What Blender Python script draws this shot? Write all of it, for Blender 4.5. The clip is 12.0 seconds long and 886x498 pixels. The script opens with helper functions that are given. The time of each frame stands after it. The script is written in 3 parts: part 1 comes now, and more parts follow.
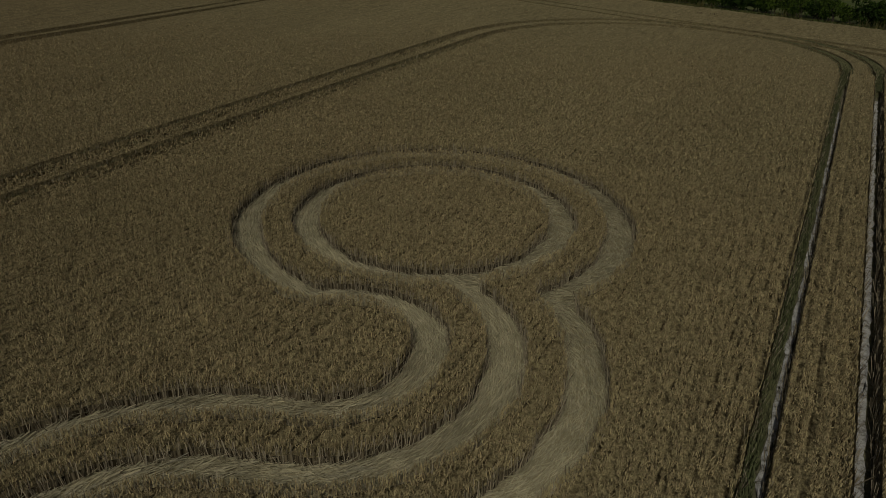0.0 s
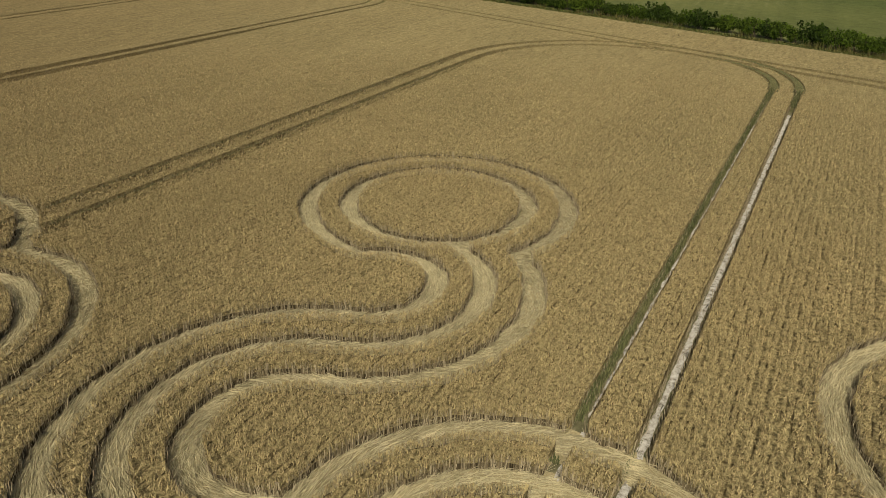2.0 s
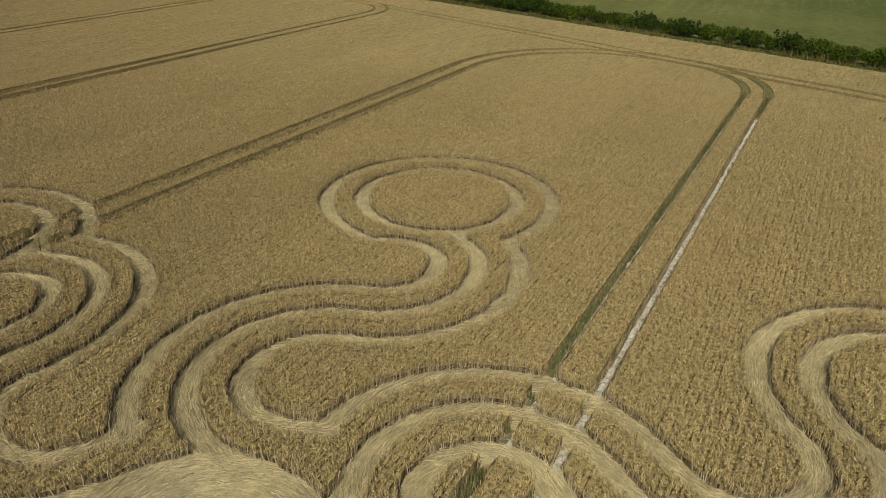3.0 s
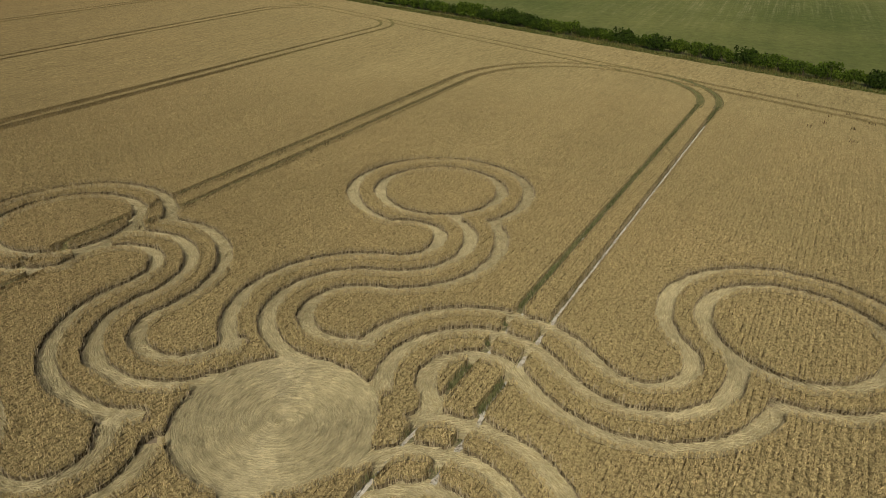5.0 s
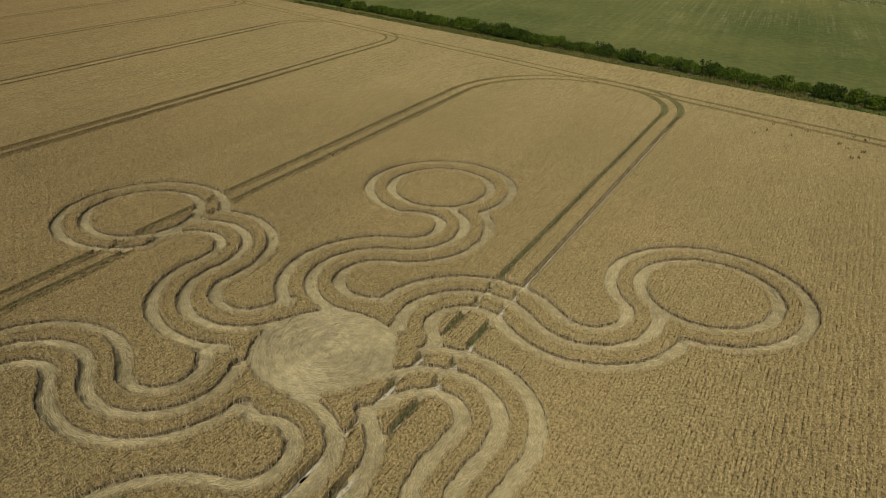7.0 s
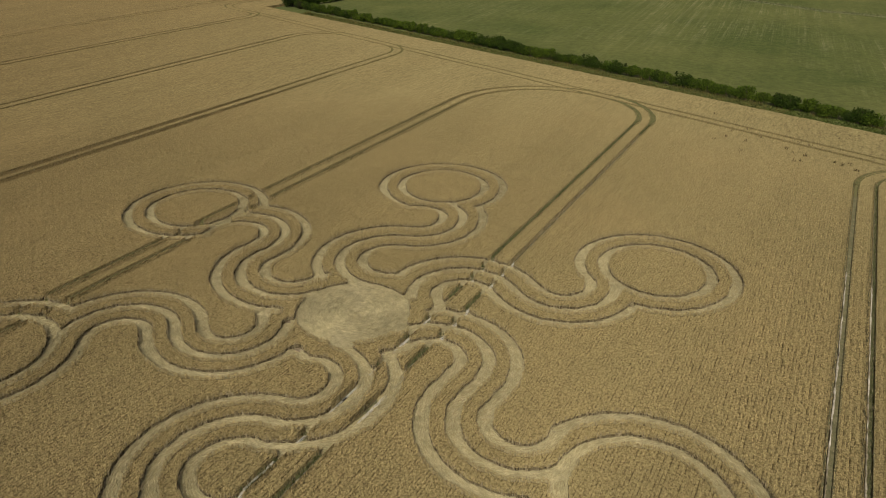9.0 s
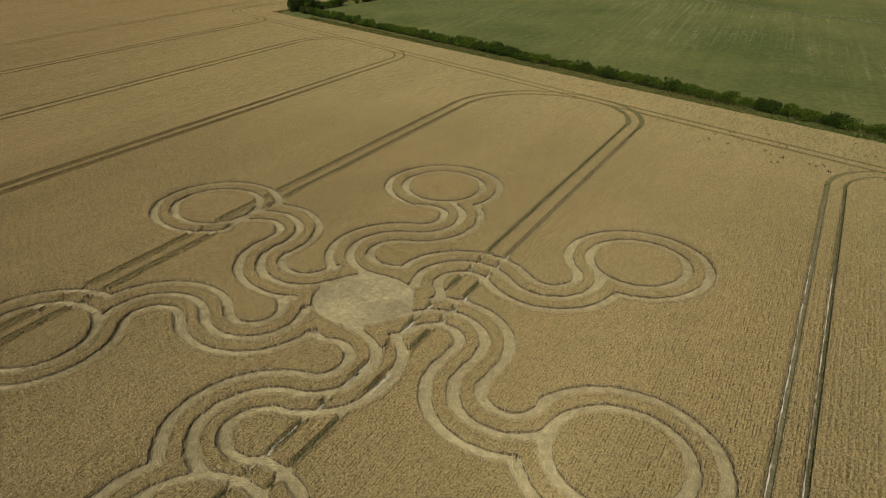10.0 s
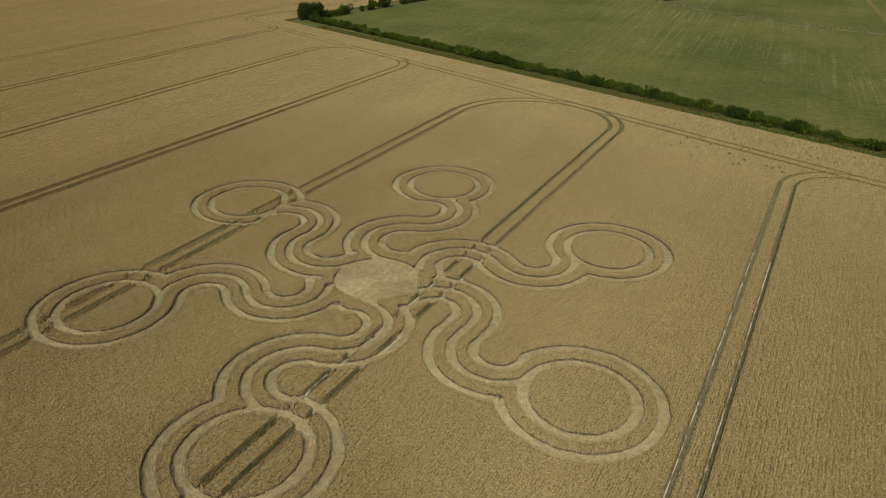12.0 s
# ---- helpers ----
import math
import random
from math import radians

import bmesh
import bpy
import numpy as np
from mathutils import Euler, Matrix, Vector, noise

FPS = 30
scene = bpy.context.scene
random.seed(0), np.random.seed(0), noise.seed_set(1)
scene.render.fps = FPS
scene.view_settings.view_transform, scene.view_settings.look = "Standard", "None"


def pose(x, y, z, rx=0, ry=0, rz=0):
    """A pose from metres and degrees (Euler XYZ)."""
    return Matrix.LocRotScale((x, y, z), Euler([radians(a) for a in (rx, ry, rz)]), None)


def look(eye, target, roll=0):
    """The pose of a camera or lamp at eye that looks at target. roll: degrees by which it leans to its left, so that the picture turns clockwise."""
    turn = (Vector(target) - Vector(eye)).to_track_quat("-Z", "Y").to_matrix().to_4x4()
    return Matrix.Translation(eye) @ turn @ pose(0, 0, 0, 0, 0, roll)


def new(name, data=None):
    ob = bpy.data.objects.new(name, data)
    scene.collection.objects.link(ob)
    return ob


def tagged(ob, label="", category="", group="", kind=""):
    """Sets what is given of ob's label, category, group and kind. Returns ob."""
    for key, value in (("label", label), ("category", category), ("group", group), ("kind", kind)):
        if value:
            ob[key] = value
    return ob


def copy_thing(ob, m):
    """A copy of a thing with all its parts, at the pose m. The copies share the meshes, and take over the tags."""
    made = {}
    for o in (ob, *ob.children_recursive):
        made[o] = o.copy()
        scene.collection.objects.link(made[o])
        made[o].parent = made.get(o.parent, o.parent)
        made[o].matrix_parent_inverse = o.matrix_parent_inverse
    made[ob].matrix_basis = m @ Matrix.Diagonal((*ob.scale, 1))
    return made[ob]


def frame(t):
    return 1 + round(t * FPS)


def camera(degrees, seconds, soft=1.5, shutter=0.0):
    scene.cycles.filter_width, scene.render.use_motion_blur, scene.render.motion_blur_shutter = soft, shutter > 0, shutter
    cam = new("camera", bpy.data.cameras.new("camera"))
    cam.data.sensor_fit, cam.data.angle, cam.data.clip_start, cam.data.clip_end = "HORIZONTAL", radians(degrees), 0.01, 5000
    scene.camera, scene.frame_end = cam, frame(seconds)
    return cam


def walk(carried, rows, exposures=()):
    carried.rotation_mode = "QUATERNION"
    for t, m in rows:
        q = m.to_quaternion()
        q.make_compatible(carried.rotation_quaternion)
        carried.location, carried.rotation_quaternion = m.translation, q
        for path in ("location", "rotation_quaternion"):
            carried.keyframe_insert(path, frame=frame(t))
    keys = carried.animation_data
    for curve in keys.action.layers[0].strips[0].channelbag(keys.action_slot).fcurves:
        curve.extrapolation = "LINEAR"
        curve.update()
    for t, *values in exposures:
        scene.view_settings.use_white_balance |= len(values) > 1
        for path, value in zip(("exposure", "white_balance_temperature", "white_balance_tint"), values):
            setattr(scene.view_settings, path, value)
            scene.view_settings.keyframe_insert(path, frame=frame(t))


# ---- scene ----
# ---- camera and its way ----
cam = camera(65.77, 12.0, 0.6)
CROP = 0.78                     # height of the standing wheat
ROWS = [                        # seconds, x, y, height over the crop, tilt, lean, yaw
    (0.0, 7.38, 2.67, 10.34, -27.679, 1.07, -0.033),
    (0.5, 7.35, 0.24, 11.29, -27.696, 1.058, -0.029),
    (1.0, 7.34, -2.23, 12.3, -27.714, 1.046, -0.025),
    (1.5, 7.32, -4.73, 13.3, -27.731, 1.033, -0.021),
    (2.0, 7.32, -7.26, 14.28, -27.749, 1.019, -0.016),
    (2.5, 7.33, -9.84, 15.26, -27.766, 1.004, -0.012),
    (3.0, 7.32, -12.44, 16.26, -27.781, 0.987, -0.01),
    (3.5, 7.31, -15.08, 17.27, -27.796, 0.969, -0.01),
    (4.0, 7.3, -17.77, 18.29, -27.81, 0.949, -0.012),
    (4.5, 7.28, -20.49, 19.33, -27.824, 0.928, -0.015),
    (5.0, 7.27, -23.24, 20.39, -27.837, 0.907, -0.019),
    (5.5, 7.27, -26.02, 21.48, -27.85, 0.885, -0.026),
    (6.0, 7.27, -28.82, 22.61, -27.863, 0.863, -0.033),
    (6.5, 7.27, -31.65, 23.77, -27.877, 0.842, -0.042),
    (7.0, 7.27, -34.52, 24.95, -27.893, 0.822, -0.051),
    (7.5, 7.23, -37.4, 26.14, -27.912, 0.805, -0.058),
    (8.0, 7.16, -40.29, 27.34, -27.934, 0.792, -0.062),
    (8.5, 7.09, -43.17, 28.55, -27.959, 0.784, -0.065),
    (9.0, 7.03, -46.03, 29.76, -27.985, 0.78, -0.064),
    (9.5, 6.99, -48.86, 30.99, -28.015, 0.784, -0.058),
    (10.0, 6.96, -51.67, 32.21, -28.046, 0.794, -0.049),
    (10.5, 6.95, -54.49, 33.42, -28.08, 0.808, -0.039),
    (11.0, 6.96, -57.32, 34.63, -28.115, 0.826, -0.027),
    (11.5, 6.99, -60.15, 35.82, -28.151, 0.846, -0.014),
    (12.0, 7.02, -62.99, 37.0, -28.188, 0.868, -0.0),
]
FADE = ((0.0, -2.17, 5750, 10), (0.5, -1.10, 6200, 10), (1.0, -0.31, 6450, 10), (1.5, -0.30, 6500, 10), (5.0, -0.38, 6500, 10), (12.0, -0.47, 6500, 10))
walk(cam, [(t, pose(x, y, z + CROP, 90 + tilt, 0, yaw) @ pose(0, 0, 0, 0, 0, lean)) for t, x, y, z, tilt, lean, yaw in ROWS], FADE)

# ---- light ----
SUN_AZ, SUN_EL = -102.5, 47.0   # degrees: where the sun stands, from +x towards +y
world = bpy.data.worlds.new("sky")
scene.world = world
world.use_nodes = True
wn = world.node_tree
sky = wn.nodes.new("ShaderNodeTexSky")
sky.sky_type, sky.sun_disc = "NISHITA", False
sky.dust_density, sky.ozone_density = 5.0, 0.3
sky.sun_elevation, sky.sun_rotation = radians(SUN_EL), radians(90 - SUN_AZ)
wn.links.new(sky.outputs[0], wn.nodes["Background"].inputs[0])
wn.nodes["Background"].inputs[1].default_value = 0.05
sun_data = bpy.data.lights.new("sun", "SUN")
sun_data.energy, sun_data.angle, sun_data.color = 3.3, radians(1.5), (1.0, 0.935, 0.785)
sun = new("sun", sun_data)
ca, sa, ce, se = math.cos(radians(SUN_AZ)), math.sin(radians(SUN_AZ)), math.cos(radians(SUN_EL)), math.sin(radians(SUN_EL))
sun.matrix_world = look((60 * ca * ce, 60 * sa * ce, 60 * se), (0, 0, 0))

# ---- materials ----
class Nodes:
    """A short hand for building a node material."""

    def __init__(self, name, rough=0.8, spec=0.3):
        self.mat = bpy.data.materials.new(name)
        self.mat.use_nodes = True
        self.tree = self.mat.node_tree
        self.shader = self.tree.nodes["Principled BSDF"]
        self.shader.inputs["Roughness"].default_value = rough
        self.shader.inputs["Specular IOR Level"].default_value = spec
        self.shader.inputs["Diffuse Roughness"].default_value = 1.0
        self.where = self.tree.nodes.new("ShaderNodeTexCoord").outputs["Object"]
        self.world = self.tree.nodes.new("ShaderNodeNewGeometry")

    def node(self, kind, **inputs):
        n = self.tree.nodes.new(kind)
        for key, value in inputs.items():
            self.join(value, n.inputs[key.replace("_", " ")])
        return n

    def join(self, value, socket):
        if isinstance(value, bpy.types.NodeSocket):
            self.tree.links.new(value, socket)
        else:
            socket.default_value = value

    def mapped(self, scale=(1, 1, 1), turn=0.0):
        """World places, first turned, then scaled."""
        value = self.world.outputs["Position"]
        for key, given in (("Rotation", (0, 0, radians(turn))), ("Scale", scale)):
            m = self.tree.nodes.new("ShaderNodeMapping")
            self.tree.links.new(value, m.inputs[0])
            m.inputs[key].default_value = given
            value = m.outputs[0]
        return value

    def noise(self, scale, detail=3.0, rough=0.6, vector=None):
        n = self.tree.nodes.new("ShaderNodeTexNoise")
        self.tree.links.new(vector or self.world.outputs["Position"], n.inputs["Vector"])
        n.inputs["Scale"].default_value, n.inputs["Detail"].default_value, n.inputs["Roughness"].default_value = scale, detail, rough
        return n.outputs["Fac"]

    def ramp(self, fac, *stops):
        r = self.tree.nodes.new("ShaderNodeValToRGB")
        e = r.color_ramp.elements
        while len(e) < len(stops):
            e.new(0.5)
        for k, (at, colour) in zip(e, stops):
            k.position, k.color = at, (*colour, 1) if len(colour) == 3 else colour
        self.tree.links.new(fac, r.inputs[0])
        return r.outputs[0]

    def mix(self, fac, a, b, blend="MIX"):
        m = self.tree.nodes.new("ShaderNodeMix")
        m.data_type, m.blend_type = "RGBA", blend
        for value, key in ((fac, 0), (a, 6), (b, 7)):
            if isinstance(value, tuple):
                value = (*value, 1)
            self.join(value, m.inputs[key])
        return m.outputs[2]

    def colour(self, socket):
        self.join(socket, self.shader.inputs["Base Color"])
        return self

    def bump(self, height, strength=0.5, distance=0.1):
        b = self.tree.nodes.new("ShaderNodeBump")
        b.inputs["Strength"].default_value, b.inputs["Distance"].default_value = strength, distance
        self.tree.links.new(height, b.inputs["Height"])
        self.tree.links.new(b.outputs[0], self.shader.inputs["Normal"])
        return self


ROW_PITCH = 0.22                # metres between drill rows
TRAM = 60.6                     # heading of the drill rows and tramlines
GOLD, RUST, OLIVE = (0.500, 0.416, 0.206), (0.474, 0.374, 0.186), (0.455, 0.382, 0.180)


def field_tone(n, base, tufts=True):
    """Broad ripening patches and drill bands over the whole field, and a painted dimming towards -x."""
    patch = n.ramp(n.noise(0.045, 4, 0.6), (0.34, (0.955, 0.96, 0.945)), (0.50, (1.0, 0.995, 0.985)), (0.66, (1.04, 1.02, 1.005)))
    band = n.ramp(n.noise(1.0, 2, 0.5, n.mapped((0.012, 0.16, 1), -TRAM)), (0.35, (0.955, 0.95, 0.94)), (0.65, (1.04, 1.04, 1.04)))
    tuft = n.ramp(n.noise(5.6, 3, 0.65), (0.40, (0.60, 0.575, 0.54)), (0.5, (1.0, 0.995, 0.99)), (0.60, (1.30, 1.30, 1.29)))
    if not tufts:
        tuft = n.ramp(n.noise(2.6, 5, 0.85), (0.38, (0.76, 0.75, 0.73)), (0.62, (1.16, 1.16, 1.16)))
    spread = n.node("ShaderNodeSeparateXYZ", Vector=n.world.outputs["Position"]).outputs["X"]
    # darker and redder towards -x: light fall-off painted in with browner crop
    left_dimming = n.ramp(n.node("ShaderNodeMapRange", Value=spread, From_Min=-75.0, From_Max=5.0).outputs[0], (0.0, (0.84, 0.775, 0.735)), (1.0, (1, 1, 1)))
    return n.mix(1.0, n.mix(1.0, n.mix(1.0, base, patch, "MULTIPLY"), band, "MULTIPLY"), n.mix(1.0, left_dimming, tuft, "MULTIPLY"), "MULTIPLY")


def wheat_material(name, dark=1.0):
    n = Nodes(name, 0.65, 0.25)
    hue = n.ramp(n.world.outputs["Random Per Island"], (0.0, tuple(c * 0.74 for c in RUST)), (0.3, RUST), (0.55, OLIVE), (0.8, GOLD), (1.0, tuple(c * 1.08 for c in GOLD)))
    clump = n.ramp(n.noise(0.9, 3), (0.3, (0.90, 0.895, 0.89)), (0.7, (1.07, 1.065, 1.06)))
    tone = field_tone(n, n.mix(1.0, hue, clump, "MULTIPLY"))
    return n.colour(tone).mat


def canopy_material():
    """The closed canopy: coarse with furrows painted dark among the single ears, an even tan where the crop is left
    whole.
    """
    n = Nodes("wheat_canopy", 0.85, 0.12)
    grain = n.noise(13.0, 5, 0.8, n.mapped((1, 1, 0.6)))
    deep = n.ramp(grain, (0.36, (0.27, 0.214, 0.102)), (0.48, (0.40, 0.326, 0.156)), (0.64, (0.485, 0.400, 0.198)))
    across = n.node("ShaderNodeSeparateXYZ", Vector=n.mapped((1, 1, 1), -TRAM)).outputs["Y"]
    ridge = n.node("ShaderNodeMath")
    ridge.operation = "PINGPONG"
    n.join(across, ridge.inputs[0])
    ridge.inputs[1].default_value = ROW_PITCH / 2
    # row gaps painted dark: bare soil and stems plus the shade between rows
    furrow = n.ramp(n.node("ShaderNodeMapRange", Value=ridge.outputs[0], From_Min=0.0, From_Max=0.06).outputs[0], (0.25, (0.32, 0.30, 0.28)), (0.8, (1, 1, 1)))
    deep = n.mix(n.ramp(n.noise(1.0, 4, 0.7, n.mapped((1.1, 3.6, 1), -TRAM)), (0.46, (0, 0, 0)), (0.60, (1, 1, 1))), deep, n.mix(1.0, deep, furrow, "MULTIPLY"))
    rows = n.noise(1.0, 3, 0.7, n.mapped((0.5, 3.2, 1), -TRAM))
    fine = n.ramp(n.noise(3.6, 5, 0.8), (0.38, (0.182, 0.145, 0.066)), (0.5, (0.348, 0.283, 0.134)), (0.62, (0.466, 0.384, 0.186)))
    fine = n.mix(0.5, fine, n.ramp(rows, (0.34, (0.20, 0.165, 0.076)), (0.66, (0.44, 0.368, 0.176))))
    away = n.node("ShaderNodeVectorMath")
    away.operation = "LENGTH"
    n.join(n.mapped((1, 1, 0)), away.inputs[0])
    near = n.ramp(n.node("ShaderNodeMapRange", Value=away.outputs["Value"], From_Min=30.0, From_Max=74.0).outputs[0], (0.0, (0, 0, 0)), (1.0, (1, 1, 1)))
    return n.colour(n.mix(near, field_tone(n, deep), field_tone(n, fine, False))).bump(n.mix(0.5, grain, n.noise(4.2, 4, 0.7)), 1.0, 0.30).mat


def stem_material():
    n = Nodes("wheat_stems", 0.7, 0.2)
    hue = n.ramp(n.world.outputs["Random Per Island"], (0.0, (0.15, 0.12, 0.065)), (0.5, (0.36, 0.295, 0.18)), (1.0, (0.54, 0.46, 0.29)))
    return n.colour(hue).mat


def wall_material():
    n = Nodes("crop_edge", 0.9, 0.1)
    # dark streaks paint the deep shade between stalks onto the flat wall
    stalk_shade = n.noise(1.0, 2, 0.6, n.mapped((16, 16, 0.6)))
    return n.colour(n.ramp(stalk_shade, (0.38, (0.036, 0.027, 0.013)), (0.70, (0.30, 0.24, 0.135)))).mat


def straw_material(name, low, high):
    n = Nodes(name, 0.5, 0.4)
    hue = n.ramp(n.world.outputs["Random Per Island"], (0.0, low), (0.6, high), (1.0, tuple(min(1, c * 1.15) for c in high)))
    patch = n.ramp(n.noise(1.6, 5, 0.75), (0.36, (0.74, 0.73, 0.70)), (0.62, (1.12, 1.12, 1.12)))
    return n.colour(n.mix(1.0, hue, patch, "MULTIPLY")).mat


def mat_floor():
    n = Nodes("flattened_straw_bed", 0.75, 0.25)
    fine = n.ramp(n.noise(14.0, 4, 0.7), (0.3, (0.28, 0.23, 0.115)), (0.7, (0.53, 0.45, 0.25)))
    patch = n.ramp(n.noise(0.8, 3), (0.3, (0.85, 0.85, 0.83)), (0.7, (1.08, 1.08, 1.08)))
    return n.colour(n.mix(1.0, fine, patch, "MULTIPLY")).bump(n.noise(18.0, 3), 0.7, 0.05).mat


def soil_material():
    n = Nodes("soil", 0.95, 0.1)
    return n.colour(n.ramp(n.noise(2.5, 5, 0.7), (0.3, (0.17, 0.13, 0.085)), (0.7, (0.32, 0.26, 0.18)))).bump(n.noise(8.0, 4), 0.6, 0.05).mat


def chalk_material():
    n = Nodes("chalky_soil", 0.9, 0.15)
    white = n.ramp(n.noise(9.0, 5, 0.75), (0.32, (0.36, 0.31, 0.24)), (0.5, (0.56, 0.51, 0.42)), (0.7, (0.70, 0.66, 0.57)))
    brown = n.ramp(n.noise(7.0, 5, 0.75), (0.32, (0.12, 0.10, 0.06)), (0.7, (0.30, 0.25, 0.165)))
    patch = n.ramp(n.noise(0.55, 4, 0.65), (0.40, (0, 0, 0)), (0.58, (1, 1, 1)))
    return n.colour(n.mix(patch, brown, white)).bump(n.noise(10.0, 4), 0.7, 0.05).mat


def white_material():
    n = Nodes("white_chalk", 0.9, 0.15)
    white = n.ramp(n.noise(5.0, 5, 0.8), (0.36, (0.15, 0.13, 0.09)), (0.50, (0.48, 0.45, 0.38)), (0.7, (0.70, 0.68, 0.61)))
    return n.colour(white).bump(n.noise(10.0, 4), 0.7, 0.05).mat


def weedy_material(name, low, middle, high):
    n = Nodes(name, 0.95, 0.1)
    fine = n.ramp(n.noise(3.0, 5, 0.75), (0.32, low), (0.55, middle), (0.75, high))
    return n.colour(fine).bump(n.noise(8.0, 4), 0.7, 0.06).mat


def leaf_material(name, dark, light):
    n = Nodes(name, 0.7, 0.12)
    hue = n.ramp(n.world.outputs["Random Per Island"], (0.0, dark), (0.7, light), (1.0, tuple(c * 1.4 for c in light)))
    clump = n.ramp(n.noise(0.35, 3), (0.35, (0.75, 0.8, 0.7)), (0.65, (1.1, 1.05, 1.0)))
    return n.colour(n.mix(1.0, hue, clump, "MULTIPLY")).mat


def grass_material():
    n = Nodes("pasture_grass", 0.9, 0.12)
    broad = n.ramp(n.noise(0.03, 4, 0.6), (0.35, (0.072, 0.091, 0.027)), (0.65, (0.120, 0.128, 0.044)))
    mown = n.ramp(n.noise(1.0, 3, 0.6, n.mapped((0.02, 0.28, 1), -65.5)), (0.35, (0.93, 0.94, 0.92)), (0.65, (1.07, 1.06, 1.05)))
    dry = n.ramp(n.noise(1.0, 5, 0.8, n.mapped((0.02, 1.0, 1), -65.5)), (0.48, (0, 0, 0)), (0.66, (0.6, 0.6, 0.6)))
    ragged_streak = n.ramp(n.noise(0.35, 5, 0.8), (0.32, (0.1, 0.1, 0.1)), (0.58, (1, 1, 1)))
    where = n.ramp(n.noise(0.018, 4, 0.65), (0.44, (0.06, 0.06, 0.06)), (0.62, (1, 1, 1)))
    across = n.ramp(n.noise(1.0, 5, 0.8, n.mapped((0.5, 0.3, 1), -48.0)), (0.52, (0, 0, 0)), (0.72, (0.35, 0.35, 0.35)))
    tone = n.mix(1.0, broad, mown, "MULTIPLY")
    tone = n.mix(n.mix(1.0, n.mix(1.0, dry, where, "MULTIPLY"), ragged_streak, "MULTIPLY"), tone, (0.31, 0.285, 0.165))
    tone = n.mix(across, tone, (0.175, 0.175, 0.075))
    fine = n.ramp(n.noise(0.7, 6, 0.82), (0.38, (0.80, 0.82, 0.78)), (0.62, (1.18, 1.16, 1.12)))
    return n.colour(n.mix(1.0, tone, fine, "MULTIPLY")).bump(n.noise(2.0, 4), 0.5, 0.2).mat


def bark_material():
    n = Nodes("bark", 0.9, 0.1)
    return n.colour(n.ramp(n.noise(3.0, 4, 0.7), (0.3, (0.05, 0.04, 0.03)), (0.7, (0.14, 0.11, 0.08)))).mat


WHEAT, CANOPY, STEM, WALL = wheat_material("wheat_ears"), canopy_material(), stem_material(), wall_material()
STRAW, BED = straw_material("lodged_straw", (0.38, 0.33, 0.185), (0.60, 0.53, 0.315)), mat_floor()
SOIL, CHALK, WHITE = soil_material(), chalk_material(), white_material()
WEEDY = weedy_material("weedy_soil", (0.085, 0.085, 0.036), (0.155, 0.145, 0.062), (0.29, 0.24, 0.115))
THIN = weedy_material("overgrown_soil", (0.10, 0.09, 0.036), (0.175, 0.15, 0.06), (0.29, 0.242, 0.10))
EARTH = weedy_material("tramline_soil", (0.095, 0.092, 0.048), (0.17, 0.155, 0.082), (0.33, 0.295, 0.19))
WEED = leaf_material("weed_leaves", (0.075, 0.082, 0.036), (0.175, 0.178, 0.082))
LEAF_DARK, LEAF_BRONZE = leaf_material("dark_hedge_leaves", (0.008, 0.018, 0.003), (0.05, 0.085, 0.012)), leaf_material("bronze_hedge_leaves", (0.012, 0.012, 0.006), (0.055, 0.055, 0.022))
LEAF, TREELEAF = leaf_material("hedge_leaves", (0.012, 0.026, 0.003), (0.092, 0.142, 0.016)), leaf_material("tree_leaves", (0.010, 0.020, 0.004), (0.046, 0.072, 0.013))
VERGE = leaf_material("verge_grass", (0.045, 0.072, 0.014), (0.095, 0.122, 0.026))
DRYGRASS = leaf_material("dry_grass", (0.085, 0.086, 0.026), (0.175, 0.155, 0.054))
PALEGRASS = leaf_material("long_grass", (0.12, 0.135, 0.065), (0.21, 0.22, 0.12))
GRASS, BARK = grass_material(), bark_material()


# ---- mesh helpers ----
def mesh_of(name, verts, faces, mat, smooth=False):
    """A mesh from an array of vertices and an array of quads or triangles (or a list of polygons)."""
    me = bpy.data.meshes.new(name)
    verts = np.asarray(verts, np.float32).reshape(-1, 3)
    if isinstance(faces, np.ndarray):
        n, k = faces.shape
        loops, start = faces.astype(np.int32).ravel(), np.arange(n, dtype=np.int32) * k
    else:
        size = np.array([len(f) for f in faces], np.int32)
        loops = np.array([i for f in faces for i in f], np.int32)
        start = np.concatenate(([0], np.cumsum(size)[:-1])).astype(np.int32)
        n = len(size)
    me.vertices.add(len(verts))
    me.vertices.foreach_set("co", verts.ravel())
    me.loops.add(len(loops))
    me.loops.foreach_set("vertex_index", loops)
    me.polygons.add(n)
    me.polygons.foreach_set("loop_start", start)
    if smooth:
        me.polygons.foreach_set("use_smooth", np.ones(n, bool))
    me.update(calc_edges=True)
    me.materials.append(mat)
    return me


def part(name, me, parent, label="", kind=""):
    ob = new(name, me)
    ob.parent = parent
    return tagged(ob, label, kind=kind)


def flakes(base, tip, side):
    """Triangles that point from base to tip."""
    v = np.stack((base - side, base + side, tip), 1).reshape(-1, 3)
    return v, np.arange(len(v)).reshape(-1, 3)


def blades(base, tip, side, taper=0.35):
    """Quads from base to tip; side is half the width at the foot as a vector."""
    v = np.stack((base - side, base + side, tip + side * taper, tip - side * taper), 1).reshape(-1, 3)
    return v, np.arange(len(v)).reshape(-1, 4)


rng = np.random.default_rng(7)

